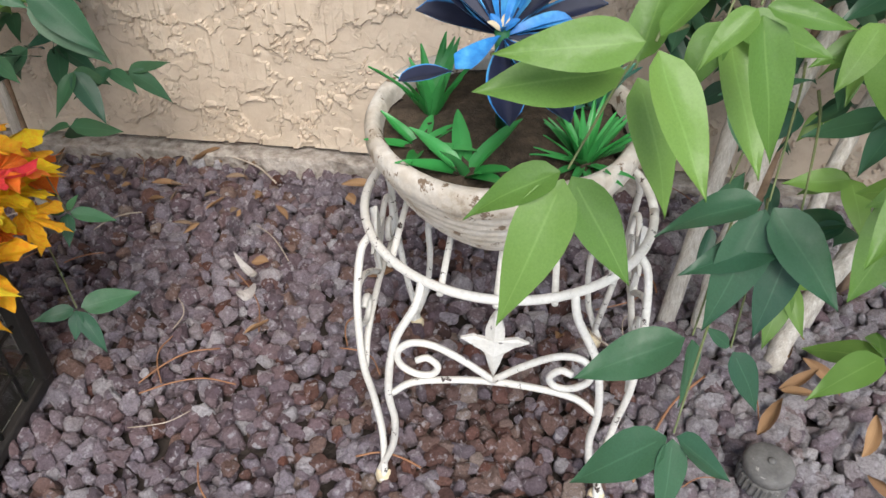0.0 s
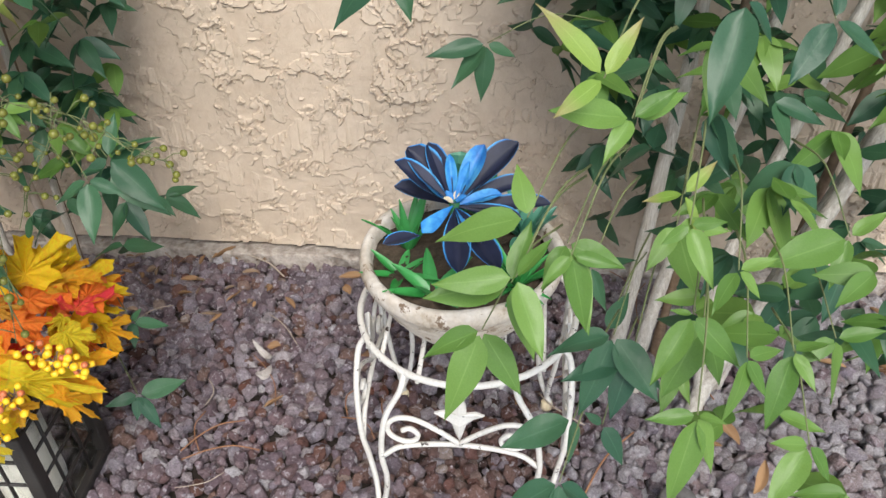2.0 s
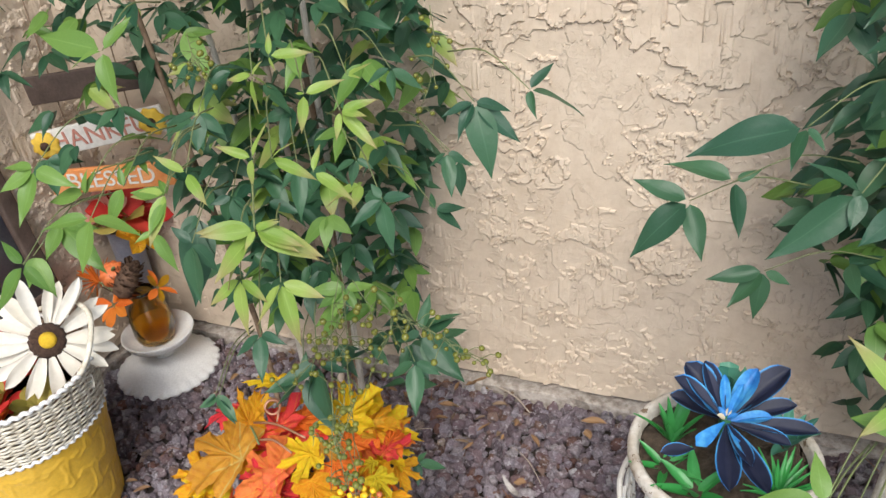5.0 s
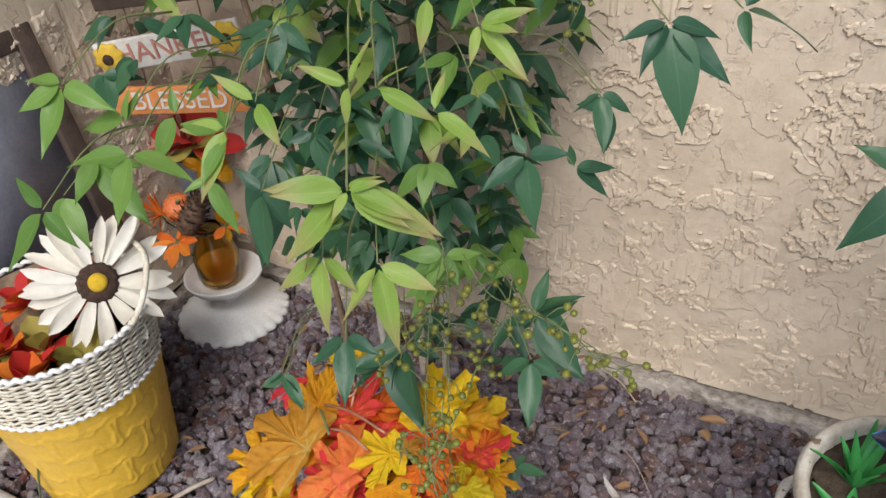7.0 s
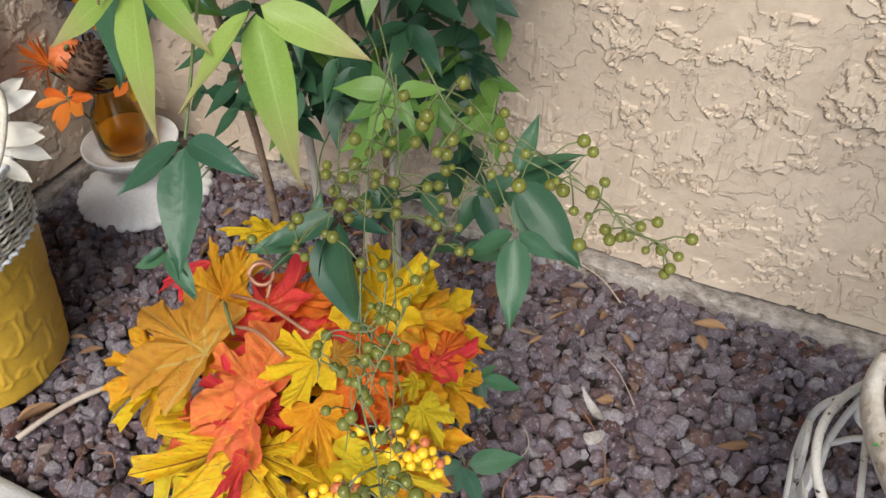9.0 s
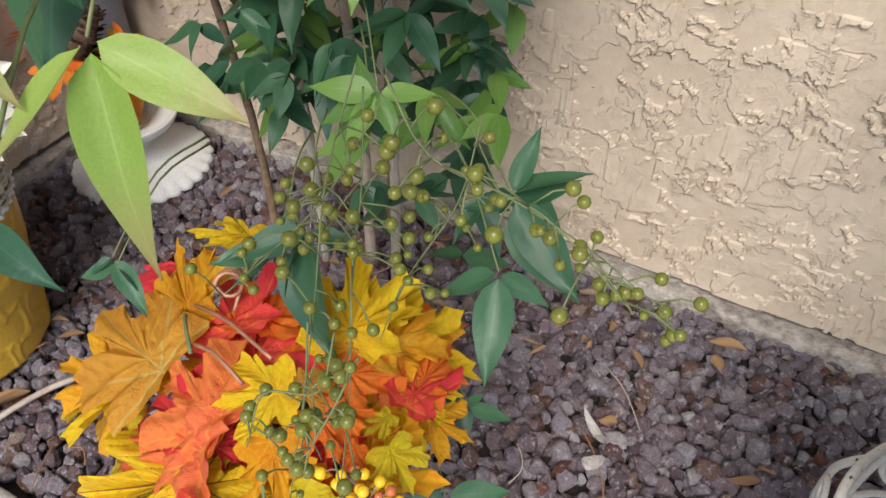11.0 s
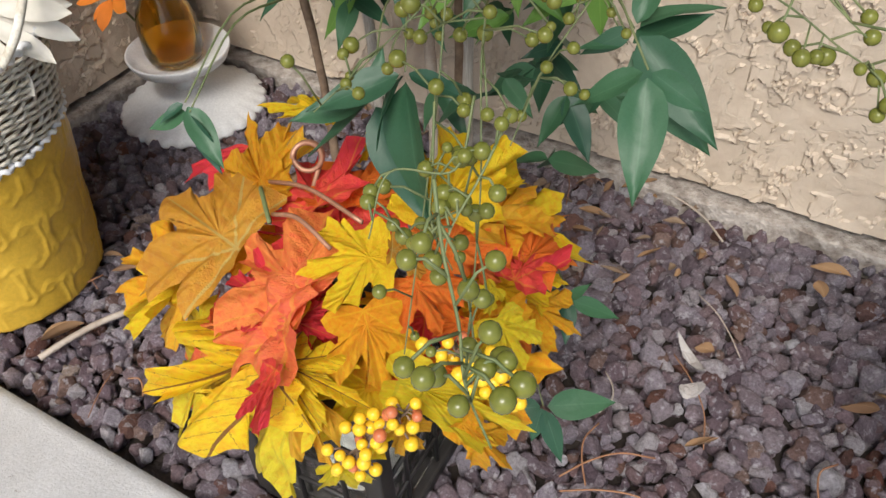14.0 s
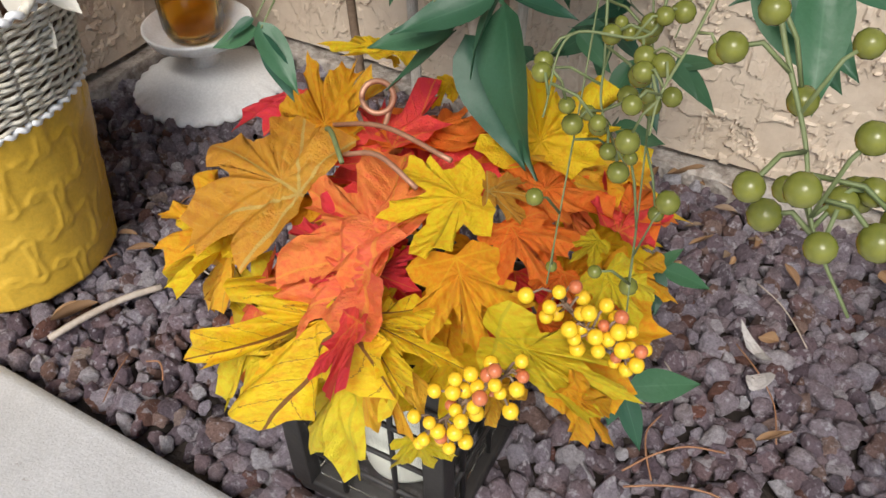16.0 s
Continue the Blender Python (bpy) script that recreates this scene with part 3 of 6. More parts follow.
def bowl_pot(at):
    p = thing("flower_pot", at, "weathered ribbed white clay bowl pot filled with soil", "flower pot")
    prof = [(0.0, 0.0), (0.046, 0.0), (0.054, 0.004)]
    for k in range(43):
        t = k / 42
        r = 0.056 + 0.050 * t ** 0.62
        prof.append((r + 0.0016 * abs(math.sin(7 * math.pi * t)) ** 0.6, 0.008 + 0.058 * t))
    prof += [(0.1105, 0.069), (0.1135, 0.075), (0.1135, 0.083), (0.110, 0.0885), (0.104, 0.089), (0.100, 0.084), (0.098, 0.070), (0.080, 0.04), (0.0, 0.03)]
    part("bowl", lathe(prof, 72, lambda a, r, z: (r * (1 + 0.008 * math.sin(3 * a + 1) + 0.004 * math.sin(7 * a)), z + 0.0012 * math.sin(5 * a + 20 * z))), POT_CLAY, p)
    bm = lathe([(0.0993, 0.074), (0.085, 0.077), (0.06, 0.079), (0.03, 0.082), (0.0, 0.083)], 72)
    bmesh.ops.subdivide_edges(bm, edges=bm.edges[:], cuts=2, use_grid_fill=True)
    for v in bm.verts:
        v.co.z += 0.0025 * noise.noise(v.co * 90) + 0.0012 * noise.noise(v.co * 300)
    part("soil", bm, POTTING, p)
    return p


POT_AT = (0.2205, -0.4163, 0.265)
bowl_pot(pose(*POT_AT) @ Matrix.Diagonal((0.93, 0.93, 1.06, 1)))


def succulent_leaf(s, base, tip, width, mat, up=(0.0, -0.45, 1.0), fold=0.5, droop=0.1):
    base, tip = Vector(base), Vector(tip)
    n = (tip - base).length
    ob = part("succulent_leaf", blade(n, width, fold, droop, 0.0, 10, 0.58, cols=6, point=1.25), mat, s)
    ob.matrix_basis = aim(base, tip, up, n, 1.0)


def succulent_blue(at):
    """Lop-sided rosette of plum and blue vinyl leaves."""
    s = thing("artificial_succulent", at, "artificial blue and plum rosette succulent in the bowl pot", "artificial plant")
    rng = random.Random(4)
    outer = ((-0.050, 0.040, 0.026, 0.033, PLUM), (-0.060, 0.012, 0.026, 0.025, PLUM), (0.058, 0.057, 0.024, 0.030, PLUM), (0.010, -0.068, -0.034, 0.025, PLUM), (0.043, -0.064, -0.034, 0.024, PLUM),
             (0.086, 0.006, -0.012, 0.022, PLUM), (0.066, 0.030, 0.004, 0.022, PLUM), (0.062, -0.014, -0.010, 0.018, PLUM), (-0.058, 0.020, -0.002, 0.023, PLUM), (0.028, -0.054, -0.012, 0.016, PLUM),
             (-0.030, 0.044, 0.034, 0.021, PLUM), (0.030, 0.052, 0.006, 0.025, PLUM), (0.027, 0.047, 0.030, 0.021, BRIGHT_BLUE), (-0.008, 0.034, 0.030, 0.011, BRIGHT_BLUE), (-0.032, 0.012, 0.014, 0.010, BRIGHT_BLUE),
             (0.044, 0.006, 0.006, 0.015, BRIGHT_BLUE), (0.014, 0.024, 0.032, 0.009, BRIGHT_BLUE), (0.024, -0.042, -0.008, 0.010, BRIGHT_BLUE))
    for x, y, z, width, mat in outer:
        d = Vector((x, y, z))
        up = Vector((-0.8 * d.x, -0.8 * d.y, d.length)) + Vector((0, -0.012, 0.006))
        succulent_leaf(s, 0.05 * d, d, width, mat, up, 0.8, rng.uniform(-0.24, -0.10))
    root = part("succulent_leaf", blade(0.046, 0.015, 0.3, 0.05, 0.2, 8, 0.6, cols=6, point=0.5), BRIGHT_BLUE, s, "bright blue vinyl leaf")
    root.matrix_basis = aim((0, -0.002, 0.002), (-0.031, -0.050, -0.003), (0.1, -0.3, 1), 0.058, 1.0)
    succulent_leaf(s, (-0.026, -0.046, -0.002), (-0.057, -0.058, -0.001), 0.017, PLUM, (0, -0.1, 1), 0.3, 0.1)
    for k in range(5):
        a = radians(72 * k)
        succulent_leaf(s, (0, 0, 0.002), (0.010 * math.cos(a), 0.010 * math.sin(a), 0.012), 0.006, (BRIGHT_BLUE, CREAM_CAP)[k % 2])
    part("stalk", tube([(0.001, 0.03, -0.085), (0, 0.012, -0.03), (0, 0, 0.004)], 0.005, 10), GRASSY, s)
    return s


def echeveria(at):
    """Small teal rosette behind the blue one."""
    s = thing("artificial_echeveria", at, "small teal green artificial rosette behind the blue succulent", "artificial plant")
    for tier, (count, length, pitch) in enumerate(((7, 0.034, 15), (6, 0.028, 42), (4, 0.019, 68))):
        for k in range(count):
            ob = part("rosette_leaf", blade(length, 0.021 - 0.004 * tier, 0.35, -0.2, 0, 8, 0.66, cols=5, point=0.6), TEAL, s)
            ob.matrix_basis = pose(0, 0, 0.003 * tier, 0, 0, 360 / count * (k + 0.5 * tier)) @ pose(0, 0.002, 0, pitch)
    part("stalk", tube([(0, 0, -0.07), (0, 0, 0.004)], 0.004, 8), GRASSY, s)
    return s


succulent_blue(pose(0.219, -0.459, 0.440))
echeveria(pose(0.216, -0.392, 0.418, 12, 0, 0))


def aloe_clump(at, count, length, width, spread, mat, seed, label):
    s = thing("artificial_aloe", at, label, "artificial plant", "green picks in the bowl pot")
    rng = random.Random(seed)
    for k in range(count):
        a = 360 / count * k + rng.uniform(-14, 14)
        ob = part("spike_leaf", blade(length * rng.uniform(0.75, 1.1), width, 0.55, rng.uniform(-0.05, 0.2), 0, 7, 0.25, cols=4, point=0.8), mat, s)
        ob.matrix_basis = pose(0, 0, -0.004, 0, 0, a) @ pose(0, 0.003, 0, rng.uniform(*spread))
    return s


for x, y, count, length, width, spread, mat, seed in ((-0.056, 0.010, 12, 0.060, 0.010, (58, 84), ALOE, 1), (-0.022, -0.064, 7, 0.050, 0.014, (18, 62), ALOE, 2), (0.060, -0.040, 34, 0.050, 0.006, (14, 72), ALOE, 3),
                                                      (0.066, 0.036, 12, 0.055, 0.014, (30, 75), TEAL, 5), (0.020, 0.066, 9, 0.060, 0.016, (45, 80), GRASSY, 6), (-0.058, -0.034, 6, 0.044, 0.010, (14, 40), ALOE, 7)):
    aloe_clump(pose(POT_AT[0] + x, POT_AT[1] + y, POT_AT[2] + 0.083), count, length, width, spread, mat, seed, "bright green artificial aloe spikes set in potting soil")


# ---- west corner: cake stand, vase, bucket, signs ----
def cake_stand(at):
    s = thing("cake_stand", at, "white enamel scalloped cake stand standing upside down on gravel", "cake stand")
    prof = [(0.0995, 0.0), (0.1010, 0.003), (0.098, 0.009), (0.085, 0.017), (0.060, 0.027), (0.035, 0.034), (0.021, 0.040)]
    part("plate", lathe(prof, 144, lambda a, r, z: (r * (1 + (0.05 * abs(math.sin(14 * a)) if r > 0.095 else 0)), z)), WHITE_METAL, s)
    part("stem", lathe([(0.022, 0.038), (0.0165, 0.048), (0.0155, 0.058), (0.020, 0.066), (0.030, 0.071)], 40), WHITE_METAL, s)
    part("foot_bowl", lathe([(0.028, 0.069), (0.052, 0.073), (0.066, 0.081), (0.072, 0.094), (0.0715, 0.0970), (0.069, 0.0970), (0.064, 0.086), (0.045, 0.080), (0.0, 0.079)], 64), WHITE_METAL, s)
    return s


CAKE = (-0.866, -0.128, 0.004)
cake_stand(pose(*CAKE))


def amber_vase(at):
    s = thing("glass_vase", at, "amber pressed-glass vase standing on the cake stand", "vase")
    outer = [(0.0, 0.0), (0.030, 0.0), (0.035, 0.004), (0.037, 0.012), (0.0385, 0.045), (0.034, 0.062), (0.024, 0.074), (0.0215, 0.086), (0.0225, 0.094), (0.020, 0.094), (0.019, 0.086), (0.021, 0.074), (0.031, 0.060), (0.034, 0.044), (0.033, 0.012), (0.028, 0.007), (0.0, 0.006)]
    part("glass_body", lathe(outer, 64, lambda a, r, z: (r * (1 + (0.05 * math.sin(14 * a + 230 * z) * math.sin(14 * a - 230 * z) if 0.008 < z < 0.06 and r > 0.0345 else 0)), z)), AMBER, s)
    return s


amber_vase(pose(CAKE[0] - 0.002, CAKE[1] - 0.004, CAKE[2] + 0.081) @ Matrix.Diagonal((1.04, 1.04, 1.25, 1)))
VASE_TOP = Vector((CAKE[0], CAKE[1], CAKE[2] + 0.200))


def small_pumpkin(at, r=0.021):
    s = thing("artificial_pumpkin", at, "small orange artificial pumpkin tucked into the vase", "artificial pumpkin")
    part("pumpkin_body", lathe([(0.0, -0.8 * r), (0.5 * r, -0.74 * r), (0.9 * r, -0.35 * r), (r, 0.05 * r), (0.85 * r, 0.5 * r), (0.45 * r, 0.76 * r), (0.0, 0.68 * r)], 64,
                               lambda a, rr, z: (rr * (1 - 0.10 * abs(math.cos(5 * a)) ** 3), z)), PUMPKIN, s)
    part("stalk", tube([(0, 0, 0.6 * r), (0.002, 0, 1.0 * r), (0.006, 0, 1.25 * r)], [0.004, 0.003, 0.0025]), GREEN_STALK, s)
    return s


def pine_cone(at):
    s = thing("pine_cone", at, "brown pine cone set in the amber vase", "pine cone")
    part("core", lathe([(0.0, -0.022), (0.010, -0.018), (0.013, 0.0), (0.008, 0.018), (0.0, 0.024)], 20), CONE, s)
    scale = mesh_of(blade(0.016, 0.014, 0.2, -0.25, 0, 4, 0.75, thick=0.0015, cols=2), "scale", CONE)
    for k in range(46):
        t = k / 45
        ob = new("scale", scale)
        ob.parent = s
        ob.matrix_basis = pose(0, 0, -0.018 + 0.036 * t, 0, 0, 137.5 * k) @ pose(0, 0.006, 0, -8 + 55 * t) @ Matrix.Scale(1.05 - 0.45 * t, 4)
    return s


small_pumpkin(pose(VASE_TOP.x - 0.040, VASE_TOP.y - 0.020, VASE_TOP.z + 0.038, 20, 25, 0), 0.028)
pine_cone(pose(VASE_TOP.x - 0.006, VASE_TOP.y - 0.026, VASE_TOP.z + 0.034, -40, 15, 0) @ Matrix.Scale(1.7, 4))


def cloth_spray(at, count, length, width, spread, mats, seed, label, stalk=0.0):
    """Petals or leaves round a stalk."""
    s = thing("artificial_flower", at, label, "artificial flower")
    rng = random.Random(seed)
    for k in range(count):
        ob = part("petal", blade(length * rng.uniform(0.7, 1.15), width * rng.uniform(0.8, 1.2), 0.3, rng.uniform(-0.1, 0.3), rng.uniform(-0.5, 0.5), 7, 0.5), mats[k % len(mats)], s)
        ob.matrix_basis = pose(0, 0, rng.uniform(-0.004, 0.004), 0, 0, 360 / count * k + rng.uniform(-16, 16)) @ pose(0, 0.003, 0, rng.uniform(*spread))
    if stalk:
        part("stalk", tube([(0, 0, 0.004), (0, 0, -stalk)], 0.0016), GREEN_STALK, s)
    return s


cloth_spray(pose(VASE_TOP.x - 0.035, VASE_TOP.y - 0.050, VASE_TOP.z - 0.012, 15, -20, 30), 9, 0.048, 0.018, (-25, 35), (CLOTH_ORANGE,), 3, "orange cloth leaves in the amber vase", 0.06)
cloth_spray(pose(VASE_TOP.x - 0.075, VASE_TOP.y - 0.030, VASE_TOP.z + 0.022, 0, -50, 10), 40, 0.044, 0.0050, (-10, 80), (CLOTH_ORANGE,), 5, "feathery orange filler in the amber vase", 0.05)
cloth_spray(pose(VASE_TOP.x + 0.034, VASE_TOP.y + 0.002, VASE_TOP.z + 0.004, 0, 50, 0), 6, 0.036, 0.014, (-15, 40), (MAPLES["amber"], CLOTH_ORANGE), 6, "orange and yellow cloth leaves in the amber vase", 0.05)


def zinc_pail(at):
    s = thing("metal_pail", at, "blue-grey zinc pail standing in the wall corner", "pail")
    part("pail_body", lathe([(0.0, 0.0), (0.024, 0.0), (0.026, 0.004), (0.032, 0.272), (0.034, 0.275), (0.034, 0.281), (0.031, 0.281), (0.029, 0.272), (0.023, 0.010), (0.0, 0.010)], 56), ZINC, s)
    return s


PAIL = (-0.957, -0.046, 0.004)
zinc_pail(pose(*PAIL))
cloth_spray(pose(PAIL[0] + 0.028, PAIL[1] - 0.006, 0.315, 10, 25, 0), 11, 0.085, 0.05, (0, 60), (CLOTH_RED, CLOTH_RED, CLOTH_OLIVE), 11, "red cloth poinsettia leaves in the zinc pail", 0.2)
cloth_spray(pose(PAIL[0] + 0.004, PAIL[1] - 0.022, 0.318, 30, 0, 0), 7, 0.06, 0.05, (10, 70), (SIGN_RED,), 12, "faded coral cloth petals in the zinc pail", 0.2)
cloth_spray(pose(PAIL[0] + 0.060, PAIL[1] - 0.018, 0.285, 10, 40, 0), 5, 0.05, 0.03, (-20, 30), (MAPLES["amber"],), 13, "amber cloth leaves in the zinc pail", 0.2)


def board_text(words, size, mat, parent):
    fc = bpy.data.curves.new("letter", "FONT")
    fc.body, fc.size, fc.extrude, fc.align_x, fc.align_y = words, size, 0.0009, "CENTER", "CENTER"
    tmp = bpy.data.objects.new("letter", fc)
    scene.collection.objects.link(tmp)
    me = bpy.data.meshes.new_from_object(tmp.evaluated_get(bpy.context.evaluated_depsgraph_get()))
    bpy.data.objects.remove(tmp)
    me.materials.clear()
    me.materials.append(mat)
    ob = new("lettering", me)
    ob.parent = parent
    return ob


def sign(name, m, width, height, mat, words, ink, label, ends=None):
    s = thing(name, m, label, "wooden sign", "hanging autumn signs")
    bm = box((width, 0.010, height), (0, 0, 0), 0.003)
    part("board", bm, mat, s)
    t = board_text(words, height * 0.92, ink, s)
    t.matrix_basis = pose(0, -0.0062, 0, 90)
    if ends:
        for sx in (-1, 1):
            bm = lathe([(0.0, -0.004), (height * 0.48, -0.004), (height * 0.5, 0.0), (height * 0.40, 0.004), (0.0, 0.006)], 28, lambda a, r, z: (r * (1 + 0.1 * math.sin(8 * a)), z))
            ob = part("sunflower_end", bm, ends, s)
            ob.matrix_basis = pose(sx * (width / 2 - height * 0.45), -0.008, 0, 90)
            ob = part("sunflower_heart", lathe([(0.0, -0.002), (height * 0.19, -0.002), (height * 0.15, 0.003), (0.0, 0.004)], 20), DISC_BROWN, s)
            ob.matrix_basis = pose(sx * (width / 2 - height * 0.45), -0.014, 0, 90)
    return s


SIGN_TURN = 22
sign("hanging_sign", pose(-0.880, -0.100, 0.430, 0, 0, SIGN_TURN), 0.230, 0.048, SIGN_ORANGE, "BLESSED", SIGN_WHITE, "orange wooden plank sign with white lettering hanging in the corner")
sign("hanging_sign", pose(-0.876, -0.098, 0.520, 0, -8, SIGN_TURN), 0.245, 0.050, SIGN_WHITE, "THANKFUL", SIGN_RED, "white wooden plank sign with sunflower ends and faded red lettering", SIGN_YELLOW)
sign("hanging_sign", pose(-0.878, -0.099, 0.612, 0, -4, SIGN_TURN), 0.20, 0.050, DARK_WOOD, "", SIGN_WHITE, "dark brown wooden plank sign on the same string")
for dx in (-0.06, 0.06):
    c, sn = math.cos(radians(SIGN_TURN)), math.sin(radians(SIGN_TURN))
    ob = link("sign_string", tube([(-0.88 + dx * c, -0.089 + dx * sn, 0.41), (-0.88 + dx * c, -0.088 + dx * sn, 0.80)], 0.0012, 6), TWIG_BROWN)
    tagged(ob, "thin brown twine that carries the plank signs", "string", "twine of the signs")


def dark_frame(at):
    s = thing("picture_frame", at, "dark brown wooden frame with dusty pane leaning on stucco", "frame")
    for sx in (-1, 1):
        part("stile", box((0.032, 0.022, 0.36), (sx * 0.125, 0, 0.18), 0.003), DARK_WOOD, s)
    for z in (0.016, 0.344):
        part("rail", box((0.216, 0.020, 0.032), (0, 0, z), 0.003), DARK_WOOD, s)
    part("pane", box((0.216, 0.005, 0.296), (0, 0.003, 0.18)), ZINC, s)
    return s


dark_frame(pose(-0.955, -0.375, 0.240, -8, 0, 90))


def bucket(at):
    s = thing("flower_bucket", at, "yellow embossed metal bucket with a whitewashed wicker collar", "bucket")
    H, zc = 0.300, 0.206
    rad = lambda z: 0.100 + 0.036 * (z / H) ** 1.1
    prof = [(0.0, 0.0), (0.086, 0.0), (0.094, 0.005)]
    prof += [(rad(z), z) for z in np.linspace(0.010, zc + 0.002, 60)]
    prof += [(rad(zc) - 0.004, zc + 0.002), (0.090, 0.012), (0.0, 0.012)]

    def emboss(a, r, z):
        if r < rad(z) - 0.002 or z < 0.008:
            return r, z
        row = z / 0.044
        k = int(row)
        u = a * 9 / (2 * math.pi) + 0.5 * (k % 2)
        fu, fv = (u % 1) - 0.5, (row % 1) - 0.5
        bend = 0.09 * math.sin(11 * a + 3 * k) + 0.06 * math.sin(29 * a)
        d = min(abs(abs(fu) - 0.47 + 0.4 * bend + 0.10 * abs(fv)), abs(abs(fv) - 0.46 + bend) * 0.8)
        return r + 0.0016 * math.exp(-(d / 0.050) ** 2), z
    part("bucket_body", lathe(prof, 400, emboss), YELLOW, s, "glossy mustard yellow metal with an embossed cobble pattern")
    col = part("wicker_collar", lathe([(rad(z) - 0.006, z) for z in (zc, 0.22, 0.26, H)] + [(rad(H) - 0.009, H), (rad(zc) - 0.010, zc)], 72), TWIG_BROWN, s, "whitewashed woven wicker")
    rng = random.Random(9)
    rows = 22
    for k in range(rows):
        z = zc + 0.006 + (H - zc - 0.012) * k / (rows - 1)
        pts = []
        for j in range(145):
            a = 2 * math.pi * j / 144
            pts.append(((rad(z) - 0.001 + 0.0026 * math.sin(24 * a + math.pi * (k % 2))) * math.cos(a), (rad(z) - 0.001 + 0.0026 * math.sin(24 * a + math.pi * (k % 2))) * math.sin(a), z + 0.0012 * math.sin(7 * a + k) + 0.0008 * math.sin(31 * a)))
        part("wicker_strand", tube(pts, 0.0020, 6), WICKER, col)
    for z, r in ((H + 0.003, 0.0036), (zc + 0.001, 0.0030)):
        pts = [((rad(z) + 0.001 + 0.0015 * math.sin(60 * a)) * math.cos(a), (rad(z) + 0.001 + 0.0015 * math.sin(60 * a)) * math.sin(a), z + 0.0018 * math.cos(60 * a)) for a in (2 * math.pi * j / 360 for j in range(361))]
        part("braided_rim", tube(pts, r, 6), WHITE_METAL, s, "white braided rim")
    hoop = [(0.134, 0.020, 0.298), (0.139, 0.046, 0.322), (0.132, 0.074, 0.350), (0.108, 0.098, 0.362), (0.05, 0.122, 0.352), (-0.02, 0.130, 0.325), (-0.08, 0.108, 0.300)]
    part("handle", tube(curve_through(hoop, 6), 0.0042, 8), WICKER, s, "whitewashed bent hoop handle")
    return s


BUCKET = (-0.815, -0.490, 0.004)
bucket(pose(*BUCKET))


def big_daisy(at, r=0.090):
    s = thing("artificial_daisy", at, "large cream artificial sunflower with brown centre in the bucket", "artificial flower")
    rng = random.Random(2)
    for tier in range(2):
        for k in range(13):
            ob = part("petal", blade(r * rng.uniform(0.82, 1.05), 0.020 * rng.uniform(0.8, 1.15), 0.35, rng.uniform(-0.12, 0.25), rng.uniform(-0.5, 0.5), 8, 0.58, point=1.15), PETAL_WHITE, s)
            ob.matrix_basis = pose(0, 0, -0.003 * tier, 0, 0, 360 / 13 * (k + 0.5 * tier) + rng.uniform(-8, 8)) @ pose(0, 0.012, 0, rng.uniform(-14, 16) - 4 * tier)
    part("flower_disc", lathe([(0.0, -0.008), (0.024, -0.006), (0.027, 0.002), (0.022, 0.009), (0.012, 0.010), (0.0, 0.009)], 40, lambda a, rr, z: (rr * (1 + 0.05 * math.sin(23 * a)), z + 0.001 * math.sin(17 * a + 300 * rr))), DISC_BROWN, s)
    part("flower_heart", lathe([(0.0, 0.006), (0.0115, 0.008), (0.0125, 0.012), (0.008, 0.015), (0.0, 0.0155)], 28), DISC_YELLOW, s)
    part("stalk", tube([(0, 0, -0.005), (0.0, 0.0, -0.10), (0.0, 0.03, -0.22)], 0.003), GREEN_STALK, s)
    return s


big_daisy(look((-0.745, -0.446, 0.342), (0.12, -1.02, 1.05)) @ pose(0, 0, 0, 0, 180, 0))
for dx, dy, dz, mats, seed in ((-0.05, -0.055, -0.03, (CLOTH_RED, CLOTH_ORANGE), 21), (0.03, -0.075, -0.035, (CLOTH_RED, CLOTH_ORANGE), 22), (-0.06, 0.02, 0.0, (CLOTH_RED, CLOTH_ORANGE), 23), (0.07, -0.01, -0.04, (CLOTH_OLIVE,), 24), (0.0, 0.07, -0.01, (CLOTH_OLIVE, CLOTH_RED), 25), (-0.01, -0.02, -0.04, (CLOTH_RED, CLOTH_OLIVE), 26)):
    cloth_spray(pose(BUCKET[0] + dx, BUCKET[1] + dy, 0.285 + dz, 10 * dy / 0.05, 10 * dx / 0.05, 0), 14, 0.05, 0.034, (-5, 75), mats, seed, "red and orange cloth blossom filling the bucket", 0.2)


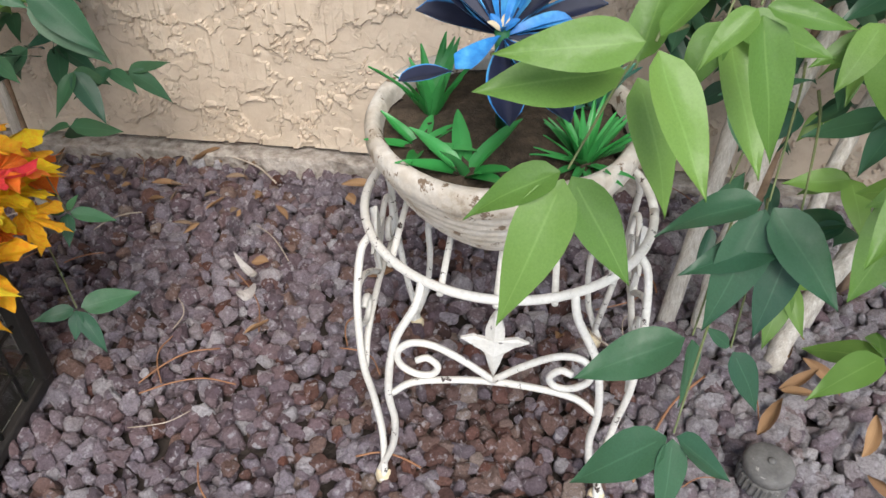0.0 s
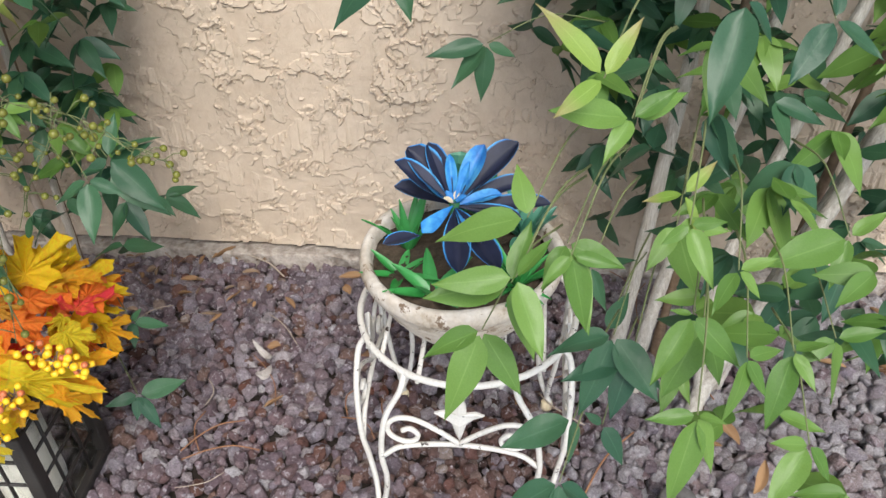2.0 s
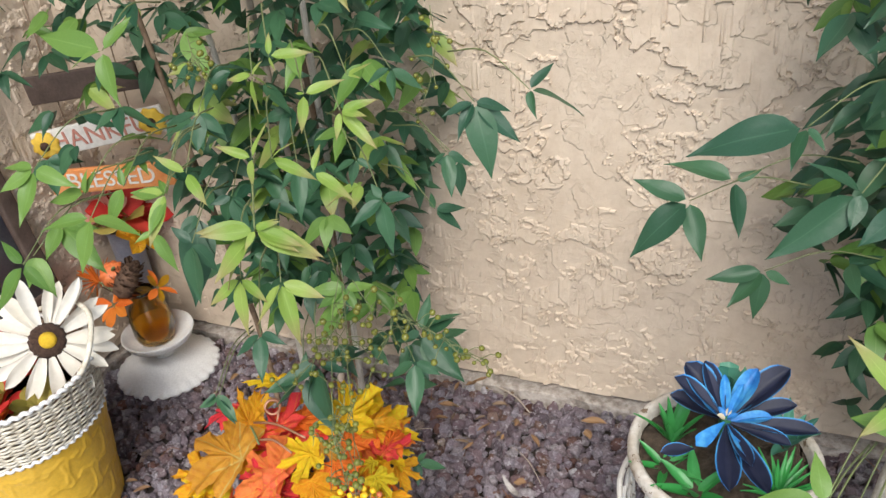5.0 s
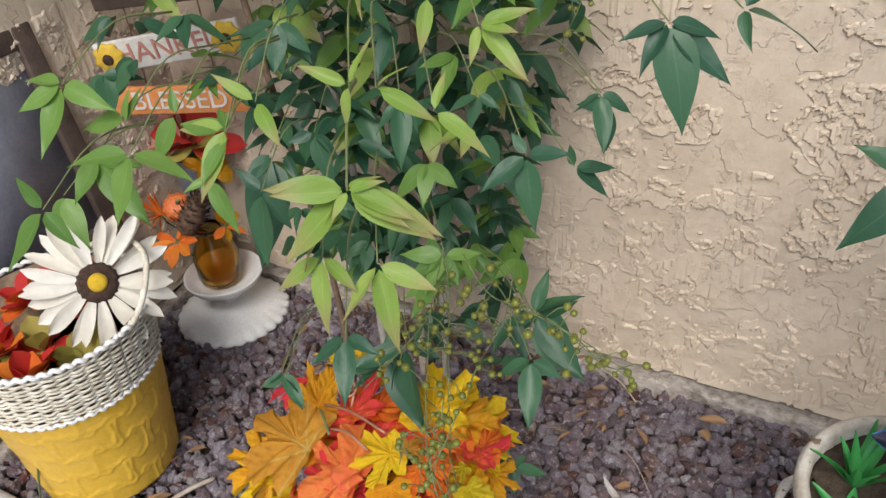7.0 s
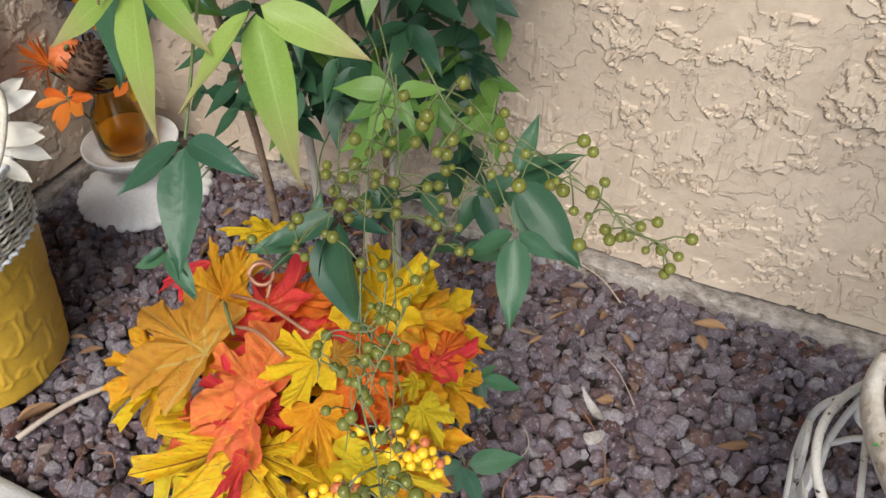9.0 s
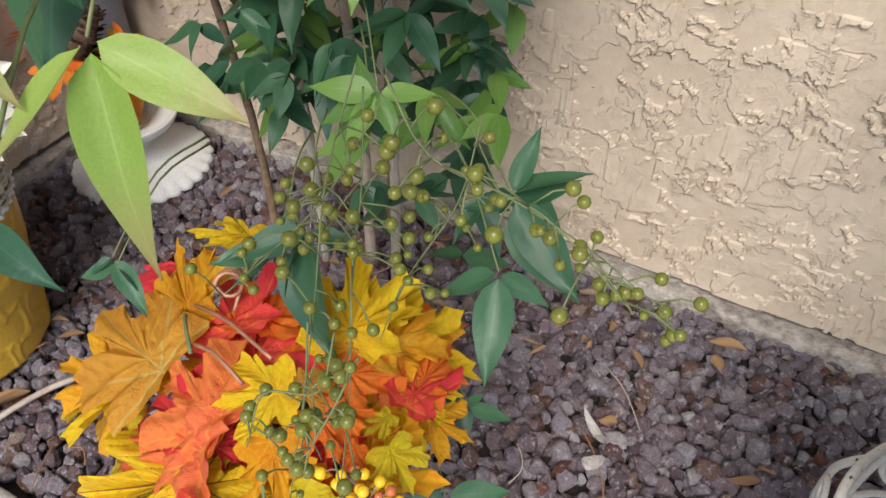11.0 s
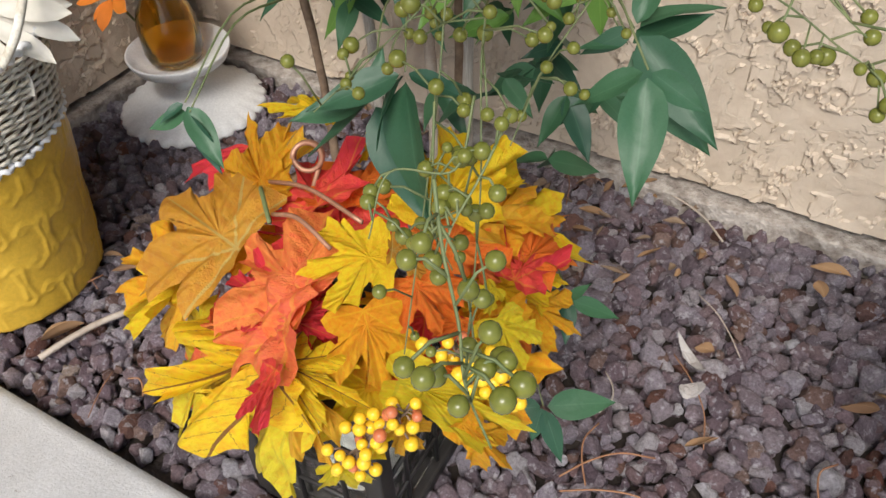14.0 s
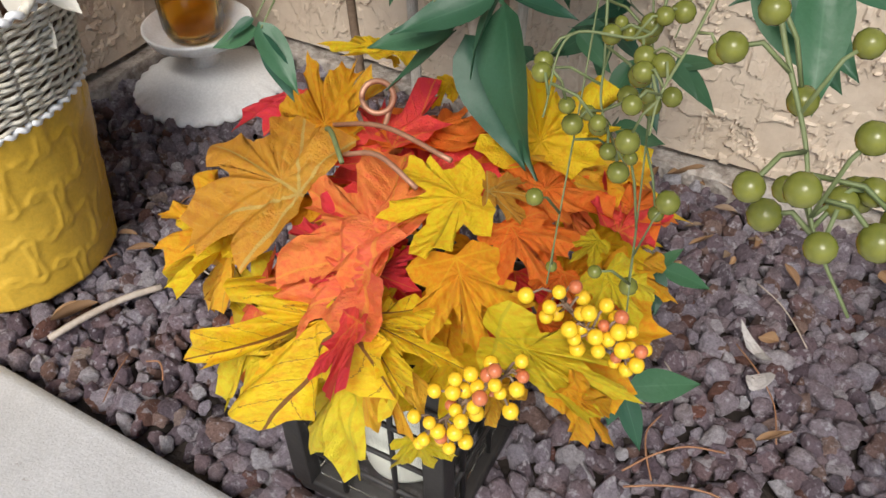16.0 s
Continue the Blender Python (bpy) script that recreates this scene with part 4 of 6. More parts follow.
# ---- lantern and autumn bouquet ----
def lantern(at):
    s = thing("lantern", at, "black metal lantern with wire grid panes and a white candle", "lantern")
    w, h = 0.061, 0.190
    part("lantern_base", box((2 * w + 0.012, 2 * w + 0.012, 0.016), (0, 0, 0.008), 0.003), BLACK_METAL, s)
    part("lantern_top", box((2 * w + 0.012, 2 * w + 0.012, 0.014), (0, 0, h), 0.003), BLACK_METAL, s)
    part("lantern_roof", lathe([(0.078, h + 0.006), (0.06, h + 0.022), (0.03, h + 0.034), (0.0, h + 0.038)], 4), BLACK_METAL, s, smooth=False)
    for sx in (-1, 1):
        for sy in (-1, 1):
            part("post", box((0.017, 0.017, h - 0.02), (sx * w, sy * w, h / 2 + 0.004), 0.002), BLACK_METAL, s)
    for side in range(4):
        turn = Matrix.Rotation(side * math.pi / 2, 4, "Z")
        for x in (-0.024, 0.024):
            part("wire", tube([turn @ Vector((x, -w, 0.016)), turn @ Vector((x, -w, h - 0.006))], 0.0022, 6), BLACK_METAL, s)
        for z in (0.055, 0.095, 0.135, 0.172):
            part("wire", tube([turn @ Vector((-w, -w, z)), turn @ Vector((w, -w, z))], 0.0022, 6), BLACK_METAL, s)
        bm = box((2 * w - 0.02, 0.002, h - 0.024), (0, -w + 0.005, h / 2 + 0.004))
        bmesh.ops.transform(bm, matrix=turn, verts=bm.verts)
        pane = part("pane", bm, PANE, s, smooth=False)
        pane.visible_shadow = False
    part("candle", lathe([(0.0, 0.017), (0.036, 0.017), (0.037, 0.022), (0.037, 0.128), (0.033, 0.132), (0.028, 0.126), (0.0, 0.124)], 40), CANDLE, s, "white pillar candle")
    return s


lantern(pose(-0.312, -0.500, 0.003, 0, 0, 2))

MAPLE_HALF = ((0.00, 1.00), (0.07, 0.86), (0.17, 0.80), (0.14, 0.69), (0.13, 0.57), (0.17, 0.47), (0.26, 0.53), (0.34, 0.62), (0.40, 0.63), (0.56, 0.72), (0.62, 0.63), (0.78, 0.59), (0.68, 0.49),
              (0.61, 0.42), (0.66, 0.34), (0.48, 0.26), (0.41, 0.18), (0.54, 0.11), (0.60, -0.02), (0.42, -0.10), (0.28, -0.13), (0.12, -0.09), (0.00, -0.02))


def maple_mesh(seed):
    """A broad five-lobed toothed leaf from its stalk at the origin along +y, one unit long. UV: the leaf's own x and y."""
    rng = random.Random(seed)
    bm = bmesh.new()
    uv = bm.loops.layers.uv.new("UVMap")
    right = [Vector((x * rng.uniform(0.90, 1.10), y + rng.uniform(-0.03, 0.03), 0)) for x, y in MAPLE_HALF]
    left = [Vector((-x * rng.uniform(0.90, 1.10), y + rng.uniform(-0.03, 0.03), 0)) for x, y in MAPLE_HALF[1:-1]]
    outline = right + left[::-1]
    edge = []
    for a, b in zip(outline, outline[1:] + outline[:1]):
        edge += [a, (a + b) / 2 + Vector((rng.uniform(-1, 1), rng.uniform(-1, 1), 0)) * 0.012]
    heart = Vector((0, 0.15, 0))
    curl, side, ph = rng.uniform(-0.10, 0.30), rng.uniform(-0.20, 0.30), rng.uniform(0, 6)
    ribs = [Vector((math.cos(radians(a)), math.sin(radians(a)), 0)) for a in (90, 39, 141, -2, 182)]

    def lift(p):
        best = min((p - max(0.0, p.dot(r)) * r).length for r in ribs)
        return (0.30 * min(best, 0.16) - curl * p.y * p.y - side * p.x * p.x + 0.030 * math.sin(7 * p.x + ph) * math.sin(6 * p.y + 2 * ph)
                + 0.060 * p.length * math.sin(11 * math.atan2(p.y - 0.15, p.x) + ph))
    rings = 8
    centre = bm.verts.new((heart.x, heart.y, lift(heart)))
    prev = None
    n = len(edge)
    for i in range(1, rings + 1):
        row = []
        for p in edge:
            q = heart.lerp(p, i / rings)
            row.append(bm.verts.new((q.x, q.y, lift(q))))
        for k in range(n):
            m = (k + 1) % n
            bm.faces.new((centre, row[m], row[k]) if prev is None else (prev[k], prev[m], row[m], row[k]))
        prev = row
    bmesh.ops.recalc_face_normals(bm, faces=bm.faces)
    for f in bm.faces:
        for l in f.loops:
            l[uv].uv = (0.5 + 0.5 * l.vert.co.x, 0.5 + 0.5 * l.vert.co.y)
    return bm


PUMPKIN_WIRE = surface("copper_wire", ((0.3, (0.32, 0.15, 0.09)), (0.7, (0.45, 0.24, 0.15))), 60, 0.4, metal=0.3)
MAPLE_SHAPES = {}
MAPLE_RNG = random.Random(77)
BOUQUET = thing("autumn_bouquet", pose(-0.26, -0.50, 0.22), "artificial autumn bouquet of maple leaves and berries on the lantern", "artificial bouquet")
BOUQUET_AT = Vector((-0.26, -0.50, 0.20))


def wire_loop():
    """Copper wire curl that stands out of the bunch."""
    inv = BOUQUET.matrix_basis.inverted()
    at = Vector((-0.330, -0.482, 0.342))
    turn = look(at, (-0.09, -0.82, 0.60))
    pts = [turn @ Vector((0.0095 * math.cos(a), 0.0095 * math.sin(a), 0.0012 * a)) for a in (2 * math.pi * k / 20 for k in range(31))]
    pts += [Vector((-0.320, -0.500, 0.318)), Vector((-0.300, -0.520, 0.315))]
    part("wire_loop", tube([inv @ p for p in pts], 0.0018, 8), PUMPKIN_WIRE, BOUQUET, "copper brown wire curl")
    for a, b, mat in (((-0.359, -0.497, 0.322), (-0.256, -0.525, 0.350), PUMPKIN_WIRE), ((-0.318, -0.534, 0.338), (-0.263, -0.548, 0.345), PUMPKIN_WIRE), ((-0.353, -0.507, 0.326), (-0.314, -0.542, 0.339), GREEN_STALK)):
        a, b = Vector(a), Vector(b)
        part("cloth_stalk", tube([inv @ p for p in curve_through([a, (a + b) / 2 + Vector((0, 0, 0.010)), b], 5)], 0.0015, 6), mat, BOUQUET)


def maple(colour, base, tip, tilt=0.0, wide=1.0):
    """One cloth maple leaf of the bouquet from its stalk to the tip of its middle lobe, facing out of the bunch."""
    key = (colour, MAPLE_RNG.randrange(4))
    if key not in MAPLE_SHAPES:
        MAPLE_SHAPES[key] = mesh_of(maple_mesh(hash_of(key)), "maple_leaf", MAPLES[colour])
    base, tip = Vector(base), Vector(tip)
    out = ((base + tip) / 2 - BOUQUET_AT + Vector((0, -0.03, 0.10))).normalized()
    ob = new("maple_leaf", MAPLE_SHAPES[key])
    ob.parent = BOUQUET
    n = (tip - base).length
    ob.matrix_basis = BOUQUET.matrix_basis.inverted() @ aim(base, tip, out, 1.0, n * wide) @ pose(0, 0, 0, 0, tilt, 0)
    return ob


def hash_of(key):
    return sum(ord(c) for c in key[0]) * 7 + key[1] * 31


def berry_mesh(r, mat, name):
    bm = bmesh.new()
    bmesh.ops.create_icosphere(bm, subdivisions=2, radius=r)
    for v in bm.verts:
        v.co *= 1 + 0.03 * noise.noise(v.co * 300)
        if v.co.z > 0.93 * r:
            v.co.z *= 0.9
    return mesh_of(bm, name, mat)


wire_loop()
YB, RB = berry_mesh(0.0038, BERRY_YELLOW, "bouquet_berry"), berry_mesh(0.0035, BERRY_RUST, "bouquet_berry")


def berry_cluster(spine, count, spread, seed):
    """Artificial berries crowded along a short spine, each on its wire stalk."""
    rng = random.Random(seed)
    line = curve_through(spine, 8)
    inv = BOUQUET.matrix_basis.inverted()
    part("berry_stem", tube([inv @ p for p in line], 0.0012, 6), TWIG_BROWN, BOUQUET)
    placed = []
    for k in range(count):
        for _ in range(12):
            root = rng.choice(line)
            d = Vector((rng.gauss(0, 1), rng.gauss(-0.4, 1), rng.gauss(0.5, 1))).normalized() * rng.uniform(0.3, 1.0) * spread
            p = root + d
            if all((p - q).length > 0.0068 for q in placed):
                break
        placed.append(p)
        ob = new("bouquet_berry", RB if rng.random() < 0.22 else YB)
        ob.parent = BOUQUET
        ob.matrix_basis = inv @ Matrix.Translation(p) @ Matrix.Scale(rng.uniform(0.85, 1.15), 4)
        part("berry_stalk", tube([inv @ root, inv @ ((root + p) / 2 + Vector((0, 0, 0.004))), inv @ p], 0.0007, 5), TWIG_BROWN, BOUQUET)


maple("amber", (-0.390, -0.553, 0.268), (-0.462, -0.564, 0.269), 0, 0.65)
maple("yellow", (-0.385, -0.557, 0.275), (-0.439, -0.594, 0.244), 0, 0.69)
maple("gold", (-0.380, -0.562, 0.277), (-0.408, -0.593, 0.224), 0, 0.60)
maple("brown", (-0.340, -0.552, 0.316), (-0.440, -0.529, 0.315), 0, 0.84)
maple("red", (-0.387, -0.462, 0.317), (-0.438, -0.501, 0.317), 0, 0.65)
maple("amber", (-0.349, -0.508, 0.322), (-0.397, -0.469, 0.355), 0, 0.53)
maple("gold", (-0.352, -0.500, 0.318), (-0.370, -0.447, 0.343), 0, 0.60)
maple("yellow", (-0.340, -0.431, 0.341), (-0.393, -0.455, 0.354), 0, 0.60)
maple("yellow", (-0.349, -0.433, 0.335), (-0.367, -0.436, 0.352), 0, 0.69)
maple("red", (-0.271, -0.536, 0.328), (-0.320, -0.433, 0.318), 0, 0.86)
maple("orange", (-0.260, -0.523, 0.328), (-0.245, -0.476, 0.331), 0, 0.77)
maple("orange", (-0.293, -0.498, 0.329), (-0.301, -0.422, 0.310), 0, 0.77)
maple("red", (-0.304, -0.508, 0.329), (-0.363, -0.449, 0.314), 0, 0.69)
maple("lemon", (-0.280, -0.541, 0.322), (-0.314, -0.526, 0.324), 0, 0.73)
maple("yellow", (-0.235, -0.536, 0.343), (-0.278, -0.567, 0.334), 0, 0.80)
maple("brown", (-0.231, -0.532, 0.345), (-0.205, -0.518, 0.341), 0, 0.69)
maple("orange", (-0.216, -0.535, 0.331), (-0.187, -0.553, 0.314), 0, 0.90)
maple("orange", (-0.221, -0.527, 0.327), (-0.177, -0.509, 0.315), 0, 0.69)
maple("orange", (-0.216, -0.507, 0.330), (-0.200, -0.455, 0.318), 0, 0.77)
maple("yellow", (-0.225, -0.481, 0.333), (-0.260, -0.409, 0.358), 0, 0.71)
maple("yellow", (-0.229, -0.457, 0.325), (-0.220, -0.403, 0.335), 0, 0.69)
maple("amber", (-0.205, -0.466, 0.322), (-0.195, -0.405, 0.323), 0, 0.77)
maple("gold", (-0.215, -0.481, 0.330), (-0.219, -0.416, 0.314), 0, 0.77)
maple("red", (-0.172, -0.493, 0.312), (-0.183, -0.417, 0.296), 0, 0.43)
maple("orange", (-0.174, -0.473, 0.309), (-0.175, -0.411, 0.301), 0, 0.60)
maple("lemon", (-0.166, -0.527, 0.315), (-0.141, -0.539, 0.292), 0, 0.86)
maple("lemon", (-0.178, -0.505, 0.313), (-0.186, -0.527, 0.311), 0, 0.60)
maple("orange", (-0.185, -0.535, 0.312), (-0.186, -0.556, 0.302), 0, 0.77)
maple("orange", (-0.190, -0.554, 0.295), (-0.165, -0.563, 0.271), 0, 0.55)
maple("amber", (-0.231, -0.565, 0.325), (-0.202, -0.593, 0.293), 0, 0.79)
maple("coral", (-0.265, -0.572, 0.328), (-0.342, -0.548, 0.321), 0, 0.84)
maple("red", (-0.293, -0.577, 0.311), (-0.340, -0.565, 0.305), 0, 0.77)
maple("red", (-0.276, -0.579, 0.307), (-0.245, -0.577, 0.307), 0, 0.86)
maple("red", (-0.277, -0.572, 0.308), (-0.256, -0.560, 0.316), 0, 0.69)
maple("coral", (-0.266, -0.592, 0.324), (-0.394, -0.586, 0.252), 0, 0.40)
maple("veined", (-0.265, -0.602, 0.305), (-0.386, -0.626, 0.220), 0, 0.46)
maple("veined", (-0.264, -0.604, 0.302), (-0.206, -0.602, 0.294), 0, 0.56)
maple("red", (-0.254, -0.618, 0.318), (-0.266, -0.646, 0.272), 0, 0.24)
maple("lemon", (-0.268, -0.599, 0.285), (-0.243, -0.583, 0.302), 0, 0.77)
maple("lemon", (-0.264, -0.608, 0.272), (-0.317, -0.637, 0.169), 0, 0.46)
maple("lemon", (-0.341, -0.595, 0.253), (-0.399, -0.603, 0.200), 0, 0.86)
maple("coral", (-0.342, -0.591, 0.268), (-0.387, -0.591, 0.204), 0, 0.69)
maple("gold", (-0.264, -0.604, 0.290), (-0.221, -0.621, 0.240), 0, 0.36)
maple("lemon", (-0.198, -0.583, 0.302), (-0.120, -0.550, 0.259), 0, 0.30)
maple("amber", (-0.161, -0.578, 0.280), (-0.127, -0.569, 0.235), 0, 0.36)
maple("red", (-0.205, -0.579, 0.295), (-0.181, -0.578, 0.283), 0, 0.60)
maple("gold", (-0.215, -0.570, 0.301), (-0.187, -0.565, 0.293), 0, 0.77)
maple("gold", (-0.197, -0.590, 0.271), (-0.179, -0.591, 0.255), 0, 0.77)
maple("lemon", (-0.227, -0.615, 0.239), (-0.217, -0.617, 0.212), 0, 0.86)
maple("yellow", (-0.311, -0.426, 0.330), (-0.313, -0.452, 0.323), 0, 0.77)
maple("amber", (-0.312, -0.578, 0.289), (-0.336, -0.595, 0.256), 0, 0.77)
berry_cluster(((-0.179, -0.559, 0.321), (-0.159, -0.562, 0.307), (-0.138, -0.556, 0.292)), 34, 0.016, 1)
berry_cluster(((-0.186, -0.595, 0.296), (-0.198, -0.607, 0.285), (-0.212, -0.620, 0.265)), 36, 0.018, 2)
berry_cluster(((-0.223, -0.448, 0.324), (-0.219, -0.444, 0.324)), 6, 0.006, 3)


def under_leaves():
    """The deeper leaves of the bunch, spread evenly over its dome."""
    rng = random.Random(51)
    colours = ("orange", "amber", "red", "brown", "orange", "amber", "coral", "yellow")
    for k in range(46):
        a, h = 2.39996 * k, 0.97 - 0.50 * k / 45
        ring = math.sqrt(1 - h * h)
        d = Vector((0.108 * ring * math.cos(a), 0.092 * ring * math.sin(a), 0.110 * h))
        base = Vector((-0.265, -0.485, 0.205)) + d
        tip = base + Vector((d.x * 0.36, d.y * 0.30, -0.012 * ring)) + Vector((rng.gauss(0, 0.022), rng.gauss(0, 0.022), rng.gauss(0, 0.012)))
        maple(colours[rng.randrange(8)], base, tip, rng.uniform(-18, 18), 0.85)


under_leaves()


# ---- heavenly bamboo shrubs ----
WEST_SHRUB = thing("shrub", pose(-0.42, -0.17, 0.0), "heavenly bamboo shrub with lime young leaves and green berries", "shrub", "wall shrubs")
EAST_SHRUB = thing("shrub", pose(0.47, -0.25, 0.0), "dense green heavenly bamboo shrub with pale bare stems", "shrub", "wall shrubs")
LEAFLETS = {}
LEAF_RNG = random.Random(8)


def leaflet_mesh(mat, kind):
    key = (mat.name, kind)
    if key not in LEAFLETS:
        fold, droop, twist, width, belly = ((0.22, 0.10, 0.2, 0.38, 0.36), (0.35, 0.20, -0.3, 0.35, 0.33), (0.15, 0.02, 0.35, 0.42, 0.38), (0.30, -0.06, -0.15, 0.37, 0.36), (0.10, 0.26, 0.1, 0.40, 0.34))[kind]
        LEAFLETS[key] = mesh_of(blade(1.0, width, fold, droop, twist, 10, belly, point=1.5), "leaf", mat)
    return LEAFLETS[key]


def leaflet(shrub, mat, base, tip, up=(0.05, -0.6, 1.0)):
    base, tip = Vector(base), Vector(tip)
    up = Vector(up) + Vector((LEAF_RNG.gauss(0, 0.35), LEAF_RNG.gauss(0, 0.3), LEAF_RNG.gauss(0, 0.2)))
    ob = new("leaf", leaflet_mesh(mat, LEAF_RNG.randrange(5)))
    ob.parent = shrub
    n = (tip - base).length
    ob.matrix_basis = shrub.matrix_basis.inverted() @ aim(base, tip, up, 1.0, n * LEAF_RNG.uniform(0.88, 1.12) * (0.78 if mat is LEAF_YOUNG else 1.0))
    return ob


def spray(shrub, mat, node_at, *tips):
    """One fan of leaflets on its stalk, which runs back towards the shrub's nearest cane."""
    node_at = Vector(node_at)
    for tip in tips:
        tip = Vector(tip)
        leaflet(shrub, mat, node_at + 0.06 * (tip - node_at), tip)
    inv = shrub.matrix_basis.inverted()
    heart = shrub.matrix_basis.translation
    back = Vector((heart.x - node_at.x, heart.y - node_at.y, 0))
    reach = min(0.12, back.length * 0.55)
    back = back.normalized() * reach
    end = node_at + back + Vector((0, 0, 0.01))
    mid = (node_at + end) / 2 + Vector((0, 0, 0.018))
    part("leaf_stalk", tube([inv @ p for p in curve_through([node_at, mid, end], 4)], [0.0005 + 0.0005 * k / 8 for k in range(9)], 5), GREEN_STALK, shrub)


def cane(shrub, points, r0, r1, mat):
    inv = shrub.matrix_basis.inverted()
    pts = [inv @ p for p in curve_through(points, 8)]
    bm = tube(pts, [r0 + (r1 - r0) * k / (len(pts) - 1) for k in range(len(pts))], 10)
    for v in bm.verts:
        v.co += Vector((noise.noise(v.co * 60), noise.noise(v.co * 60 + Vector((9, 0, 0))), 0)) * 0.0016
    part("stem", bm, mat, shrub)


# pale canes of the east shrub, brown ones of the west shrub
cane(EAST_SHRUB, [(0.407, -0.262, -0.01), (0.425, -0.235, 0.12), (0.447, -0.20, 0.30), (0.47, -0.17, 0.6), (0.46, -0.16, 1.2)], 0.0105, 0.007, BARK)
cane(EAST_SHRUB, [(0.444, -0.270, -0.01), (0.456, -0.24, 0.10), (0.49, -0.20, 0.25), (0.56, -0.16, 0.55), (0.62, -0.13, 1.2)], 0.0105, 0.007, BARK)
cane(EAST_SHRUB, [(0.520, -0.312, -0.01), (0.535, -0.29, 0.05), (0.60, -0.25, 0.18), (0.70, -0.20, 0.45), (0.80, -0.16, 1.0)], 0.0125, 0.008, BARK)
cane(EAST_SHRUB, [(0.530, -0.300, 0.02), (0.525, -0.26, 0.14), (0.56, -0.22, 0.30), (0.66, -0.20, 0.7), (0.70, -0.20, 1.2)], 0.0085, 0.006, BARK)
cane(EAST_SHRUB, [(0.560, -0.250, -0.01), (0.600, -0.22, 0.14), (0.68, -0.18, 0.34), (0.80, -0.15, 0.7), (0.90, -0.15, 1.1)], 0.0085, 0.006, BARK)
cane(EAST_SHRUB, [(0.480, -0.200, -0.01), (0.50, -0.18, 0.25), (0.52, -0.15, 0.6), (0.50, -0.12, 1.2)], 0.007, 0.005, TWIG_BROWN)
cane(EAST_SHRUB, [(0.620, -0.180, -0.01), (0.66, -0.16, 0.3), (0.72, -0.12, 0.7), (0.74, -0.10, 1.2)], 0.007, 0.005, TWIG_BROWN)
for k in range(5):
    x, y = -0.56 + 0.042 * k + 0.012 * (k % 3), -0.19 + 0.028 * (k % 4)
    cane(WEST_SHRUB, [(x, y, -0.01), (x + 0.010 * (k - 3) * 0.4, y + 0.01, 0.22), (x + 0.016 * (k - 3), y + 0.015 * (k % 2), 0.55), (x + 0.040 * (k - 3), y - 0.02, 1.25)], 0.0055 + 0.001 * (k % 3), 0.004, (TWIG_BROWN, BARK, DRY_TWIG)[k % 3])


def fill(shrub, clumps, seed, mats):
    """The crowd of leaves deep in the crown: fans of three along drooping stalks, joined into one mesh for each colour."""
    rng = random.Random(seed)
    data = {}
    shape = {}
    for mat in mats:
        for kind in range(5):
            me = leaflet_mesh(mat, kind)
            uv = me.uv_layers[0].data
            shape[mat.name, kind] = (np.array([v.co[:] for v in me.vertices]), np.array([p.vertices[:] for p in me.polygons]), np.array([d.uv[:] for d in uv]))
        data[mat.name] = ([], [], [], [0])
    inv = shrub.matrix_basis.inverted()
    for (cx, cy, cz), (sx, sy, sz), count, weights in clumps:
        for _ in range(count):
            p = Vector((cx + sx * rng.uniform(-1, 1), min(-0.035, cy + sy * rng.uniform(-1, 1)), cz + sz * rng.uniform(-1, 1)))
            mat = rng.choices(mats, weights)[0]
            turn = rng.uniform(0, 360)
            for spread in (-62, 0, 62):
                a = radians(turn + spread + rng.uniform(-14, 14))
                ln = rng.uniform(0.042, 0.064)
                tip = p + Vector((math.cos(a) * ln * 0.85, math.sin(a) * ln * 0.85, -ln * rng.uniform(0.05, 0.75)))
                tip.y = min(tip.y, -0.012)
                m = np.array(inv @ aim(p, tip, (rng.gauss(0, 0.3), -0.4 + rng.gauss(0, 0.3), 1), 1.0, (tip - p).length))
                v, f, u = shape[mat.name, rng.randrange(5)]
                V, F, U, base = data[mat.name]
                V.append(v @ m[:3, :3].T + m[:3, 3])
                F.append(f + base[0])
                U.append(u)
                base[0] += len(v)
    for mat in mats:
        V, F, U, _ = data[mat.name]
        if not V:
            continue
        me = bpy.data.meshes.new("foliage")
        me.from_pydata(np.concatenate(V).tolist(), [], np.concatenate(F).tolist())
        layer = me.uv_layers.new(name="UVMap")
        layer.data.foreach_set("uv", np.concatenate(U).ravel())
        me.materials.append(mat)
        for q in me.polygons:
            q.use_smooth = True
        ob = new("foliage", me)
        ob.parent = shrub
        tagged(ob, kind="stuff")


fill(WEST_SHRUB, (((-0.50, -0.20, 0.82), (0.28, 0.17, 0.28), 230, (7, 2, 1)), ((-0.34, -0.20, 0.66), (0.16, 0.15, 0.14), 70, (8, 2, 1)), ((-0.42, -0.17, 0.45), (0.16, 0.11, 0.14), 60, (8, 2, 0)), ((-0.42, -0.20, 0.40), (0.15, 0.10, 0.13), 42, (9, 1, 0)), ((-0.30, -0.20, 0.30), (0.10, 0.10, 0.10), 16, (8, 2, 0)), ((-0.28, -0.24, 0.95), (0.14, 0.14, 0.2), 50, (8, 2, 0)), ((-0.80, -0.40, 0.95), (0.16, 0.16, 0.15), 30, (3, 6, 1))), 3, (LEAF_OLD, LEAF_MID, LEAF_YOUNG))
